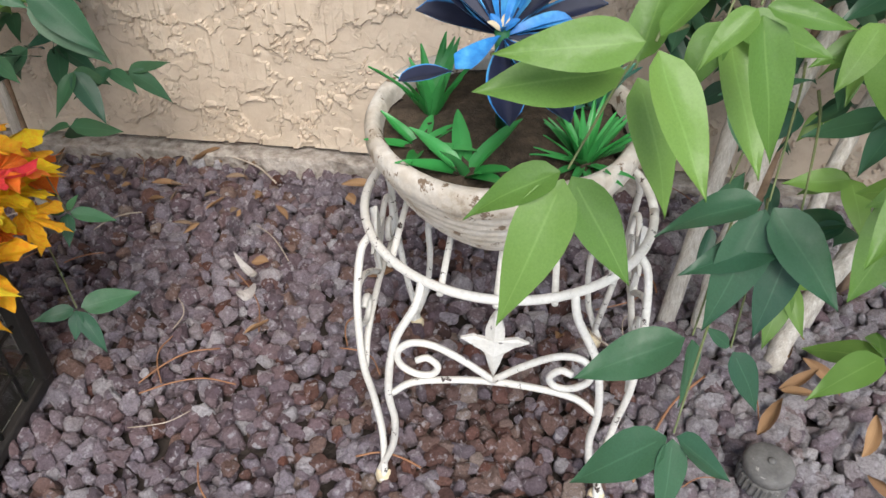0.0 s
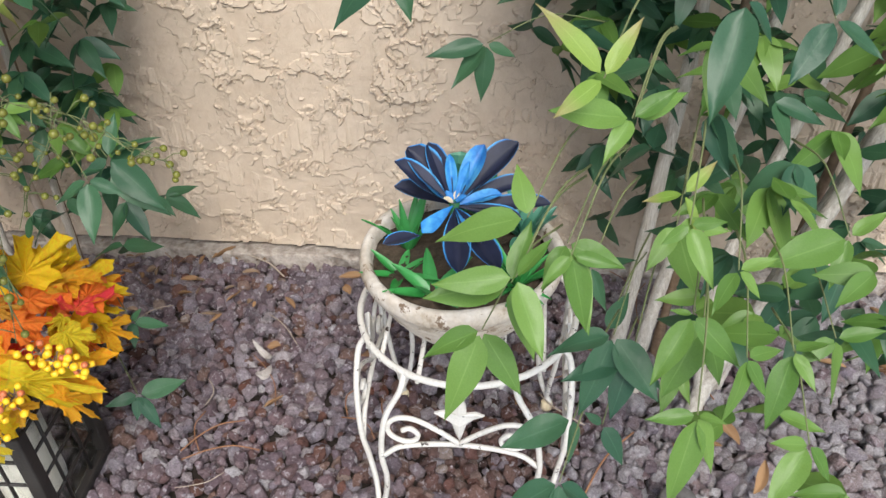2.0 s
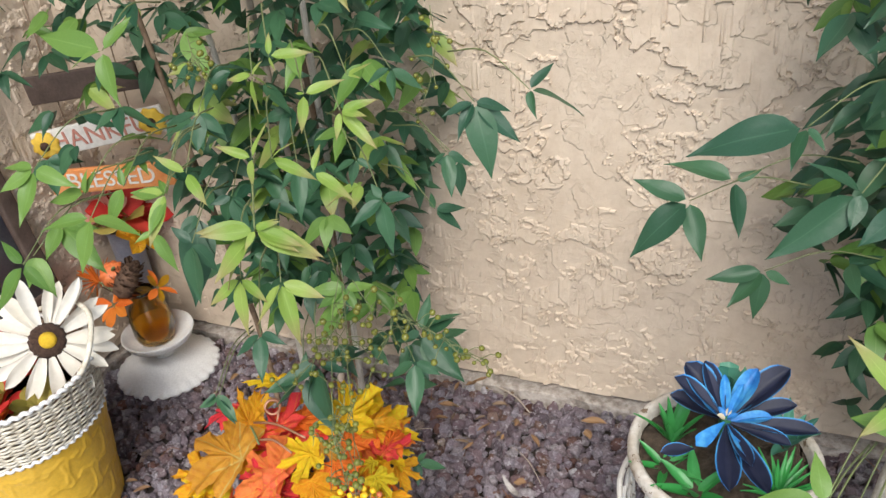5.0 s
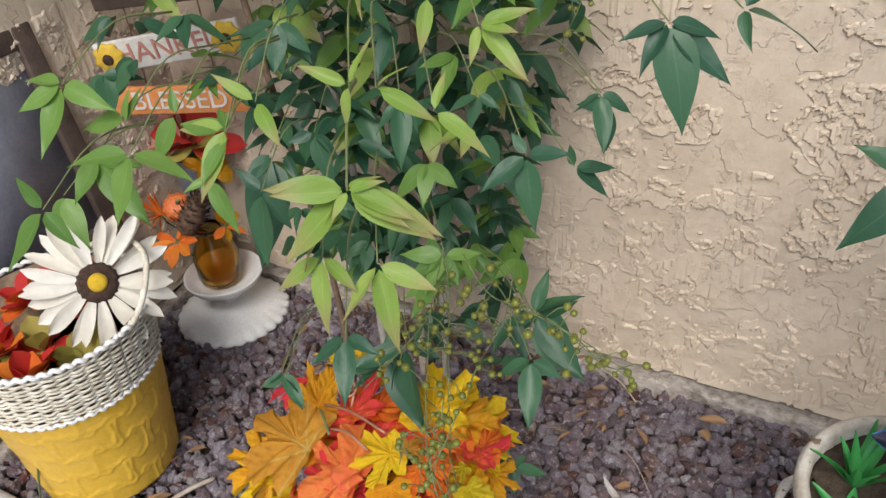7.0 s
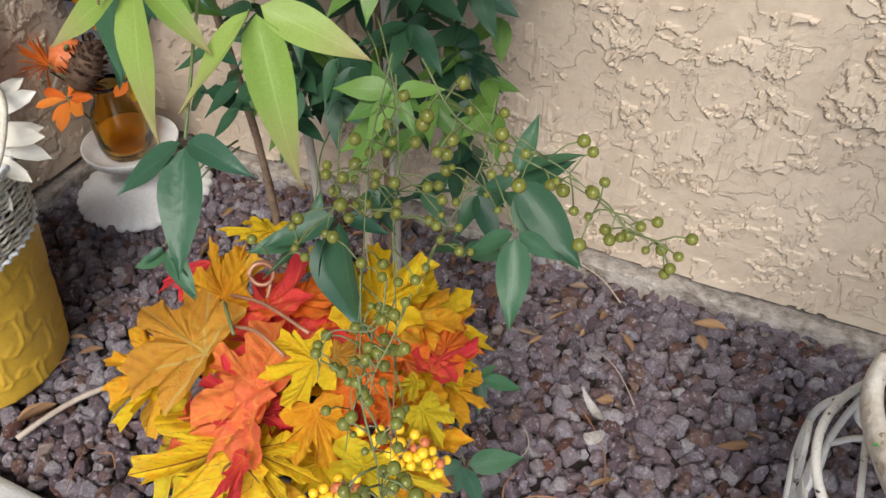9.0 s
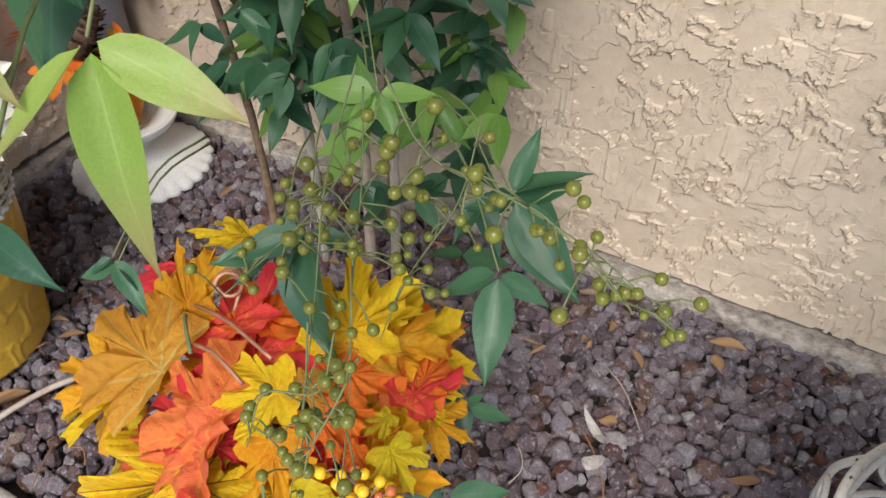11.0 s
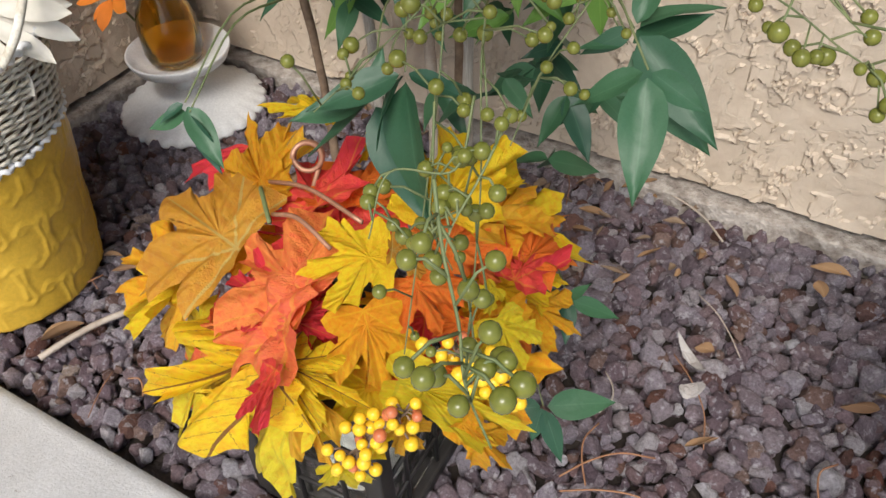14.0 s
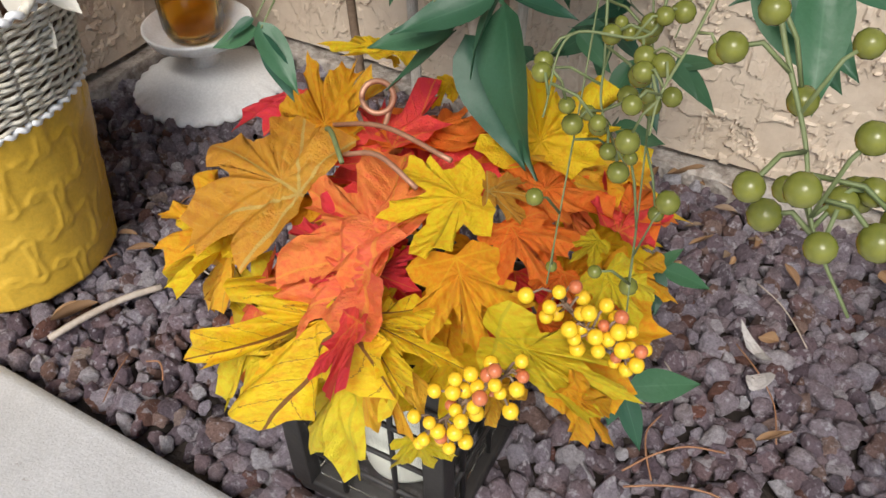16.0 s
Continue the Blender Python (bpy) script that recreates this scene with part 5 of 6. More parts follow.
fill(EAST_SHRUB, (((0.62, -0.24, 0.80), (0.32, 0.20, 0.34), 330, (8, 3, 0)), ((0.44, -0.20, 0.66), (0.14, 0.16, 0.14), 70, (9, 2, 0)), ((0.66, -0.36, 0.40), (0.22, 0.16, 0.18), 56, (4, 7, 0)), ((0.62, -0.11, 0.36), (0.26, 0.07, 0.22), 90, (9, 1, 0)), ((0.36, -0.14, 0.52), (0.09, 0.07, 0.10), 30, (9, 1, 0)), ((0.62, -0.55, 0.40), (0.16, 0.10, 0.12), 24, (2, 8, 0)), ((0.36, -0.22, 0.95), (0.12, 0.16, 0.15), 40, (9, 1, 0))), 4, (LEAF_OLD, LEAF_MID, LEAF_YOUNG))

GB = [berry_mesh(r, BERRY_GREEN, "berry") for r in (0.0026, 0.0031, 0.0036)]


def panicle(shrub, points, count, spread, seed, small=1.0):
    """A branching stalk of green berries along the points."""
    rng = random.Random(seed)
    inv = shrub.matrix_basis.inverted()
    line = curve_through(points, 8)
    part("berry_stem", tube([inv @ p for p in line], [0.0006 * small * (1 - 0.5 * k / len(line)) for k in range(len(line))], 5), GREEN_STALK, shrub)
    for k in range(count):
        root = line[int((0.15 + 0.85 * rng.random()) * (len(line) - 1))]
        d = Vector((rng.gauss(0, 1), rng.gauss(0, 0.8), rng.gauss(-0.15, 0.8))).normalized() * spread * rng.uniform(0.35, 1.0)
        p = root + d
        ob = new("berry", rng.choice(GB))
        ob.parent = shrub
        ob.matrix_basis = inv @ Matrix.Translation(p) @ Matrix.Scale(small * rng.uniform(0.85, 1.15), 4)
        part("berry_stalk", tube([inv @ root, inv @ (root + 0.55 * d + Vector((0, 0, 0.003))), inv @ p], 0.0005, 4), GREEN_STALK, shrub)


spray(WEST_SHRUB, LEAF_YOUNG, (-0.155, -0.588, 0.855), (-0.159, -0.576, 0.871), (-0.126, -0.570, 0.852), (-0.151, -0.587, 0.841))
spray(WEST_SHRUB, LEAF_YOUNG, (-0.165, -0.601, 0.843), (-0.190, -0.601, 0.838), (-0.162, -0.611, 0.815), (-0.156, -0.593, 0.829), (-0.156, -0.602, 0.857))
spray(WEST_SHRUB, LEAF_YOUNG, (-0.133, -0.582, 0.822), (-0.104, -0.564, 0.831), (-0.136, -0.591, 0.791), (-0.142, -0.581, 0.822))
spray(WEST_SHRUB, LEAF_YOUNG, (-0.102, -0.562, 0.832), (-0.090, -0.541, 0.836), (-0.104, -0.562, 0.851), (-0.091, -0.559, 0.831))
spray(WEST_SHRUB, LEAF_YOUNG, (-0.104, -0.579, 0.808), (-0.074, -0.568, 0.817), (-0.072, -0.584, 0.778), (-0.105, -0.591, 0.787), (-0.078, -0.583, 0.807))
spray(WEST_SHRUB, LEAF_YOUNG, (-0.157, -0.635, 0.788), (-0.184, -0.645, 0.802), (-0.149, -0.620, 0.814), (-0.163, -0.642, 0.762))
spray(WEST_SHRUB, LEAF_YOUNG, (-0.151, -0.618, 0.780), (-0.117, -0.609, 0.760), (-0.136, -0.611, 0.796), (-0.138, -0.608, 0.772))
spray(WEST_SHRUB, LEAF_YOUNG, (-0.118, -0.612, 0.768), (-0.081, -0.617, 0.753), (-0.119, -0.596, 0.787))
spray(WEST_SHRUB, LEAF_YOUNG, (-0.228, -0.633, 0.767), (-0.250, -0.642, 0.786), (-0.202, -0.650, 0.749))
spray(WEST_SHRUB, LEAF_YOUNG, (-0.242, -0.648, 0.755), (-0.276, -0.654, 0.750), (-0.246, -0.681, 0.720))
spray(WEST_SHRUB, LEAF_YOUNG, (-0.142, -0.672, 0.747), (-0.180, -0.695, 0.751), (-0.173, -0.698, 0.707), (-0.131, -0.653, 0.751), (-0.101, -0.670, 0.733), (-0.093, -0.657, 0.718))
spray(WEST_SHRUB, LEAF_YOUNG, (-0.137, -0.661, 0.690), (-0.102, -0.654, 0.675), (-0.115, -0.684, 0.643), (-0.142, -0.694, 0.668))
spray(WEST_SHRUB, LEAF_YOUNG, (-0.159, -0.682, 0.704), (-0.183, -0.698, 0.684), (-0.153, -0.707, 0.664), (-0.142, -0.678, 0.680))
spray(WEST_SHRUB, LEAF_YOUNG, (-0.141, -0.673, 0.746), (-0.167, -0.704, 0.712), (-0.104, -0.673, 0.731), (-0.091, -0.669, 0.725), (-0.122, -0.667, 0.755), (-0.140, -0.692, 0.739), (-0.172, -0.700, 0.752))
spray(WEST_SHRUB, LEAF_OLD, (-0.075, -0.583, 0.733), (-0.094, -0.609, 0.716), (-0.064, -0.604, 0.691), (-0.048, -0.582, 0.739), (-0.087, -0.577, 0.743))
spray(WEST_SHRUB, LEAF_OLD, (-0.018, -0.498, 0.789), (-0.029, -0.524, 0.765), (0.007, -0.529, 0.735), (0.021, -0.496, 0.752), (0.014, -0.489, 0.783), (-0.042, -0.518, 0.783))
spray(WEST_SHRUB, LEAF_OLD, (0.016, -0.443, 0.781), (0.033, -0.422, 0.802), (0.066, -0.426, 0.765), (0.025, -0.465, 0.763))
spray(WEST_SHRUB, LEAF_OLD, (-0.112, -0.489, 0.472), (-0.141, -0.502, 0.450), (-0.099, -0.528, 0.427), (-0.085, -0.482, 0.453))
spray(WEST_SHRUB, LEAF_OLD, (-0.151, -0.386, 0.431), (-0.113, -0.342, 0.442), (-0.087, -0.409, 0.382), (-0.177, -0.403, 0.416), (-0.146, -0.355, 0.468))
spray(WEST_SHRUB, LEAF_OLD, (-0.138, -0.700, 0.666), (-0.153, -0.717, 0.653), (-0.124, -0.730, 0.643), (-0.114, -0.704, 0.664))
spray(WEST_SHRUB, LEAF_OLD, (-0.098, -0.342, 0.652), (-0.120, -0.361, 0.656), (-0.093, -0.357, 0.613), (-0.080, -0.344, 0.649))
spray(WEST_SHRUB, LEAF_OLD, (-0.352, -0.545, 0.410), (-0.374, -0.559, 0.400), (-0.332, -0.552, 0.377))
spray(WEST_SHRUB, LEAF_OLD, (-0.283, -0.466, 0.392), (-0.309, -0.500, 0.360), (-0.224, -0.497, 0.337), (-0.321, -0.501, 0.386), (-0.287, -0.443, 0.415))
spray(WEST_SHRUB, LEAF_OLD, (-0.158, -0.464, 0.154), (-0.112, -0.431, 0.149), (-0.186, -0.489, 0.160), (-0.132, -0.481, 0.115), (-0.159, -0.481, 0.128))
spray(WEST_SHRUB, LEAF_OLD, (-0.160, -0.426, 0.236), (-0.124, -0.410, 0.218), (-0.148, -0.420, 0.252), (-0.186, -0.426, 0.235), (-0.149, -0.453, 0.220))
spray(WEST_SHRUB, LEAF_OLD, (-0.356, -0.543, 0.414), (-0.365, -0.559, 0.408), (-0.328, -0.552, 0.382))
spray(WEST_SHRUB, LEAF_MID, (-0.241, -0.648, 0.753), (-0.275, -0.653, 0.754), (-0.246, -0.677, 0.730), (-0.257, -0.635, 0.762))
spray(WEST_SHRUB, LEAF_MID, (-0.272, -0.643, 0.710), (-0.250, -0.657, 0.679), (-0.284, -0.659, 0.707))
spray(WEST_SHRUB, LEAF_MID, (-0.405, -0.624, 0.691), (-0.366, -0.615, 0.684), (-0.352, -0.640, 0.652), (-0.400, -0.657, 0.668))
spray(WEST_SHRUB, LEAF_MID, (-0.446, -0.634, 0.654), (-0.413, -0.653, 0.626), (-0.449, -0.654, 0.625))
spray(WEST_SHRUB, LEAF_MID, (-0.368, -0.617, 0.723), (-0.412, -0.627, 0.720), (-0.358, -0.604, 0.745), (-0.367, -0.612, 0.746))
spray(WEST_SHRUB, LEAF_MID, (-0.337, -0.599, 0.725), (-0.351, -0.620, 0.691), (-0.345, -0.589, 0.741))
spray(WEST_SHRUB, LEAF_MID, (-0.342, -0.642, 0.715), (-0.385, -0.665, 0.714), (-0.294, -0.634, 0.708), (-0.347, -0.671, 0.672))
spray(WEST_SHRUB, LEAF_MID, (-0.407, -0.628, 0.751), (-0.444, -0.631, 0.755), (-0.410, -0.660, 0.706), (-0.433, -0.651, 0.736), (-0.364, -0.630, 0.739))
spray(WEST_SHRUB, LEAF_MID, (-0.341, -0.569, 0.846), (-0.408, -0.575, 0.861), (-0.359, -0.593, 0.843), (-0.326, -0.592, 0.803), (-0.325, -0.538, 0.867))
spray(WEST_SHRUB, LEAF_MID, (-0.394, -0.686, 0.684), (-0.408, -0.687, 0.709), (-0.371, -0.688, 0.657), (-0.417, -0.712, 0.641))
spray(WEST_SHRUB, LEAF_OLD, (-0.131, -0.422, 0.787), (-0.099, -0.419, 0.765), (-0.159, -0.435, 0.773), (-0.118, -0.446, 0.762))
spray(WEST_SHRUB, LEAF_OLD, (-0.083, -0.413, 0.696), (-0.057, -0.411, 0.684), (-0.069, -0.442, 0.660), (-0.101, -0.421, 0.679))
spray(WEST_SHRUB, LEAF_OLD, (-0.103, -0.412, 0.626), (-0.070, -0.404, 0.627), (-0.071, -0.414, 0.606), (-0.115, -0.395, 0.637))
spray(WEST_SHRUB, LEAF_OLD, (-0.326, -0.544, 0.631), (-0.300, -0.543, 0.599), (-0.320, -0.568, 0.569), (-0.349, -0.544, 0.649))
spray(WEST_SHRUB, LEAF_OLD, (-0.321, -0.489, 0.755), (-0.352, -0.508, 0.748), (-0.295, -0.487, 0.731), (-0.316, -0.511, 0.721))
spray(WEST_SHRUB, LEAF_OLD, (-0.354, -0.493, 0.635), (-0.364, -0.522, 0.617), (-0.335, -0.518, 0.598), (-0.330, -0.558, 0.561))
spray(WEST_SHRUB, LEAF_OLD, (-0.328, -0.461, 0.643), (-0.347, -0.480, 0.639), (-0.305, -0.456, 0.616), (-0.307, -0.476, 0.596))
spray(WEST_SHRUB, LEAF_OLD, (-0.238, -0.455, 0.684), (-0.255, -0.477, 0.665), (-0.218, -0.462, 0.664), (-0.223, -0.490, 0.642))
spray(WEST_SHRUB, LEAF_OLD, (-0.175, -0.440, 0.693), (-0.189, -0.465, 0.689), (-0.154, -0.443, 0.685), (-0.178, -0.455, 0.666))
spray(WEST_SHRUB, LEAF_MID, (-0.241, -0.400, 0.490), (-0.272, -0.423, 0.469), (-0.282, -0.420, 0.495), (-0.219, -0.395, 0.474), (-0.254, -0.430, 0.456), (-0.209, -0.380, 0.487), (-0.220, -0.411, 0.463))
spray(WEST_SHRUB, LEAF_MID, (-0.247, -0.399, 0.464), (-0.282, -0.427, 0.444), (-0.268, -0.443, 0.435), (-0.264, -0.415, 0.449), (-0.269, -0.380, 0.501))
spray(WEST_SHRUB, LEAF_OLD, (-0.259, -0.463, 0.416), (-0.268, -0.499, 0.386), (-0.228, -0.515, 0.340), (-0.305, -0.500, 0.395), (-0.219, -0.460, 0.406))
spray(WEST_SHRUB, LEAF_OLD, (-0.153, -0.389, 0.422), (-0.116, -0.349, 0.428), (-0.090, -0.403, 0.372), (-0.182, -0.401, 0.422))
spray(EAST_SHRUB, LEAF_MID, (0.312, -0.647, 0.544), (0.349, -0.662, 0.537), (0.327, -0.682, 0.496), (0.296, -0.672, 0.525))
spray(EAST_SHRUB, LEAF_MID, (0.259, -0.682, 0.496), (0.218, -0.693, 0.481), (0.237, -0.724, 0.448), (0.287, -0.701, 0.456))
spray(EAST_SHRUB, LEAF_MID, (0.285, -0.684, 0.589), (0.230, -0.692, 0.581), (0.278, -0.657, 0.612))
spray(EAST_SHRUB, LEAF_MID, (0.277, -0.689, 0.543), (0.224, -0.703, 0.539), (0.298, -0.715, 0.502), (0.288, -0.659, 0.569))
spray(EAST_SHRUB, LEAF_OLD, (0.352, -0.633, 0.452), (0.330, -0.668, 0.399), (0.386, -0.663, 0.416), (0.302, -0.639, 0.440))
spray(EAST_SHRUB, LEAF_OLD, (0.327, -0.661, 0.391), (0.273, -0.675, 0.368), (0.327, -0.681, 0.360))
spray(EAST_SHRUB, LEAF_OLD, (0.317, -0.708, 0.376), (0.271, -0.722, 0.347), (0.345, -0.712, 0.349), (0.316, -0.734, 0.343))
spray(EAST_SHRUB, LEAF_OLD, (0.351, -0.647, 0.370), (0.372, -0.665, 0.343), (0.336, -0.648, 0.384))
spray(EAST_SHRUB, LEAF_YOUNG, (0.397, -0.570, 0.535), (0.368, -0.570, 0.527), (0.421, -0.544, 0.547), (0.410, -0.593, 0.505))
spray(EAST_SHRUB, LEAF_MID, (0.382, -0.764, 0.519), (0.354, -0.766, 0.514), (0.369, -0.796, 0.473), (0.395, -0.779, 0.489), (0.396, -0.770, 0.523))
spray(EAST_SHRUB, LEAF_MID, (0.393, -0.674, 0.512), (0.369, -0.700, 0.472), (0.425, -0.690, 0.483), (0.378, -0.670, 0.512))
spray(EAST_SHRUB, LEAF_MID, (0.423, -0.701, 0.503), (0.416, -0.730, 0.471), (0.437, -0.713, 0.481), (0.449, -0.689, 0.504))
spray(EAST_SHRUB, LEAF_MID, (0.459, -0.678, 0.489), (0.444, -0.710, 0.446), (0.485, -0.667, 0.490), (0.471, -0.701, 0.477))
spray(EAST_SHRUB, LEAF_MID, (0.472, -0.713, 0.441), (0.443, -0.721, 0.448), (0.445, -0.744, 0.409), (0.491, -0.725, 0.417))
spray(EAST_SHRUB, LEAF_MID, (0.414, -0.673, 0.549), (0.396, -0.696, 0.535), (0.439, -0.663, 0.551), (0.431, -0.680, 0.533))
spray(EAST_SHRUB, LEAF_MID, (0.386, -0.649, 0.564), (0.400, -0.681, 0.539), (0.368, -0.660, 0.555), (0.408, -0.651, 0.569))
spray(EAST_SHRUB, LEAF_MID, (0.343, -0.642, 0.633), (0.326, -0.668, 0.620), (0.294, -0.652, 0.642), (0.369, -0.632, 0.648))
spray(EAST_SHRUB, LEAF_YOUNG, (0.323, -0.655, 0.664), (0.290, -0.643, 0.705), (0.342, -0.639, 0.694), (0.296, -0.682, 0.653))
spray(EAST_SHRUB, LEAF_MID, (0.345, -0.637, 0.630), (0.378, -0.621, 0.644), (0.329, -0.655, 0.613))
spray(EAST_SHRUB, LEAF_OLD, (0.157, -0.354, 0.634), (0.099, -0.350, 0.653), (0.101, -0.395, 0.588), (0.177, -0.391, 0.585))
spray(EAST_SHRUB, LEAF_OLD, (0.199, -0.349, 0.659), (0.130, -0.340, 0.677), (0.207, -0.392, 0.617), (0.224, -0.340, 0.669))
spray(EAST_SHRUB, LEAF_OLD, (0.249, -0.471, 0.773), (0.163, -0.501, 0.766), (0.237, -0.494, 0.748), (0.265, -0.486, 0.764))
spray(EAST_SHRUB, LEAF_OLD, (0.286, -0.552, 0.761), (0.231, -0.586, 0.716), (0.281, -0.572, 0.741), (0.253, -0.554, 0.789))
spray(EAST_SHRUB, LEAF_OLD, (0.314, -0.579, 0.770), (0.324, -0.614, 0.712), (0.282, -0.611, 0.752), (0.340, -0.573, 0.770))
spray(EAST_SHRUB, LEAF_OLD, (0.378, -0.532, 0.749), (0.357, -0.575, 0.701), (0.389, -0.557, 0.707), (0.415, -0.533, 0.717), (0.349, -0.520, 0.762))
spray(EAST_SHRUB, LEAF_OLD, (0.434, -0.486, 0.647), (0.411, -0.544, 0.575), (0.461, -0.492, 0.618), (0.415, -0.473, 0.667))
spray(EAST_SHRUB, LEAF_OLD, (0.493, -0.499, 0.639), (0.461, -0.534, 0.604), (0.524, -0.519, 0.616), (0.497, -0.477, 0.665))
spray(EAST_SHRUB, LEAF_OLD, (0.239, -0.320, 0.538), (0.180, -0.338, 0.528), (0.207, -0.342, 0.497), (0.234, -0.344, 0.485), (0.268, -0.320, 0.524))
spray(EAST_SHRUB, LEAF_OLD, (0.318, -0.520, 0.775), (0.293, -0.530, 0.775), (0.340, -0.497, 0.785), (0.360, -0.525, 0.777))
spray(EAST_SHRUB, LEAF_MID, (0.392, -0.586, 0.519), (0.371, -0.616, 0.499), (0.409, -0.614, 0.471), (0.431, -0.580, 0.510))
spray(EAST_SHRUB, LEAF_MID, (0.411, -0.639, 0.473), (0.383, -0.657, 0.470), (0.432, -0.660, 0.430), (0.386, -0.666, 0.424))
spray(EAST_SHRUB, LEAF_MID, (0.512, -0.586, 0.515), (0.447, -0.612, 0.502), (0.499, -0.611, 0.486), (0.537, -0.576, 0.533))
spray(EAST_SHRUB, LEAF_MID, (0.517, -0.608, 0.438), (0.487, -0.628, 0.428), (0.522, -0.628, 0.388), (0.554, -0.601, 0.441))
spray(EAST_SHRUB, LEAF_OLD, (0.366, -0.639, 0.438), (0.353, -0.664, 0.395), (0.392, -0.645, 0.411), (0.315, -0.655, 0.425))
spray(EAST_SHRUB, LEAF_OLD, (0.364, -0.509, 0.339), (0.356, -0.534, 0.320), (0.386, -0.472, 0.360))
spray(EAST_SHRUB, LEAF_MID, (0.280, -0.705, 0.561), (0.231, -0.714, 0.559), (0.297, -0.737, 0.525), (0.301, -0.692, 0.580))
spray(EAST_SHRUB, LEAF_MID, (0.312, -0.689, 0.567), (0.325, -0.711, 0.522), (0.294, -0.704, 0.554), (0.342, -0.695, 0.564))
spray(EAST_SHRUB, LEAF_OLD, (0.334, -0.598, 0.487), (0.326, -0.600, 0.486), (0.366, -0.598, 0.495), (0.345, -0.618, 0.458))

panicle(WEST_SHRUB, ((-0.127, -0.504, 0.544), (-0.095, -0.500, 0.532), (-0.062, -0.498, 0.518), (-0.039, -0.499, 0.506), (-0.024, -0.498, 0.499)), 14, 0.020, 1)
panicle(WEST_SHRUB, ((-0.188, -0.490, 0.563), (-0.173, -0.520, 0.526), (-0.164, -0.547, 0.495), (-0.147, -0.581, 0.453), (-0.130, -0.628, 0.399)), 26, 0.035, 2)
panicle(WEST_SHRUB, ((-0.194, -0.467, 0.539), (-0.203, -0.507, 0.504), (-0.221, -0.541, 0.479), (-0.238, -0.569, 0.460)), 14, 0.030, 3)
panicle(WEST_SHRUB, ((-0.140, -0.457, 0.542), (-0.137, -0.488, 0.510), (-0.147, -0.522, 0.482), (-0.150, -0.548, 0.457)), 14, 0.030, 4)
panicle(WEST_SHRUB, ((-0.109, -0.674, 0.546), (-0.102, -0.683, 0.534), (-0.093, -0.692, 0.521), (-0.087, -0.700, 0.510), (-0.077, -0.706, 0.499)), 15, 0.020, 5)
panicle(WEST_SHRUB, ((-0.168, -0.578, 0.492), (-0.160, -0.595, 0.471), (-0.155, -0.606, 0.458), (-0.142, -0.613, 0.444)), 9, 0.022, 6)
panicle(WEST_SHRUB, ((-0.146, -0.586, 0.506), (-0.144, -0.605, 0.487), (-0.164, -0.617, 0.487), (-0.163, -0.635, 0.470)), 9, 0.018, 7)
panicle(WEST_SHRUB, ((-0.128, -0.594, 0.509), (-0.130, -0.612, 0.494), (-0.133, -0.627, 0.482), (-0.132, -0.635, 0.474)), 8, 0.016, 8)
panicle(WEST_SHRUB, ((-0.156, -0.519, 0.595), (-0.128, -0.530, 0.570), (-0.078, -0.528, 0.558), (-0.032, -0.537, 0.532)), 22, 0.030, 9)
panicle(WEST_SHRUB, ((-0.183, -0.501, 0.583), (-0.183, -0.534, 0.536), (-0.172, -0.572, 0.478), (-0.160, -0.626, 0.396)), 20, 0.030, 10)
panicle(WEST_SHRUB, ((-0.129, -0.313, 0.818), (-0.119, -0.333, 0.781), (-0.119, -0.357, 0.746), (-0.127, -0.377, 0.721)), 18, 0.030, 11)
panicle(WEST_SHRUB, ((-0.402, -0.378, 0.800), (-0.392, -0.393, 0.772), (-0.401, -0.410, 0.751)), 20, 0.035, 12)


# ---- gravel, litter and irrigation valve ----
def rock_shape(seed, r=1.0, level=2):
    """A chunky, broken lump: a ball cut by a dozen random planes."""
    rng = random.Random(seed)
    bm = bmesh.new()
    bmesh.ops.create_icosphere(bm, subdivisions=level, radius=r)
    cuts = [(Vector((rng.gauss(0, 1), rng.gauss(0, 1), rng.gauss(0, 1))).normalized(), rng.uniform(0.42, 0.80) * r) for _ in range(9)]
    st = (rng.uniform(0.85, 1.3), rng.uniform(0.8, 1.1), rng.uniform(0.62, 0.9))
    for v in bm.verts:
        for n, d in cuts:
            over = v.co.dot(n) - d
            if over > 0:
                v.co -= n * over * 0.97
        v.co *= 1 + 0.18 * noise.noise(v.co * 2.6 + Vector((seed, 0, 0))) + 0.13 * noise.noise(v.co * 6.5 + Vector((0, seed, 0)))
        v.co.x, v.co.y, v.co.z = v.co.x * st[0], v.co.y * st[1], v.co.z * st[2]
    return bm


ROCKS = []
for k in range(84):
    me = bpy.data.meshes.new("lava_rock")
    bm = rock_shape(100 + k % 14, level=2 + k // 42)
    bm.to_mesh(me)
    bm.free()
    me.shade_smooth()
    me.materials.append((ROCK, ROCK_RED, ROCK_GREY_SUNLIT)[k % 42 // 14])
    ROCKS.append(me)


def stone_colour(x, y, rng):
    """Which of the three sorts lies here: rust under the stand, sun-lightened grey in the east, purple elsewhere."""
    red = math.exp(-((x - 0.23) / 0.13) ** 2 - ((y + 0.44) / 0.15) ** 2)
    grey = 1 / (1 + math.exp(-(x - 0.42 + 0.1 * noise.noise((x * 5, y * 5, 3))) / 0.05))
    u = rng.random()
    return 2 if u < 0.85 * grey else 1 if u < 0.12 + 0.75 * red else 0


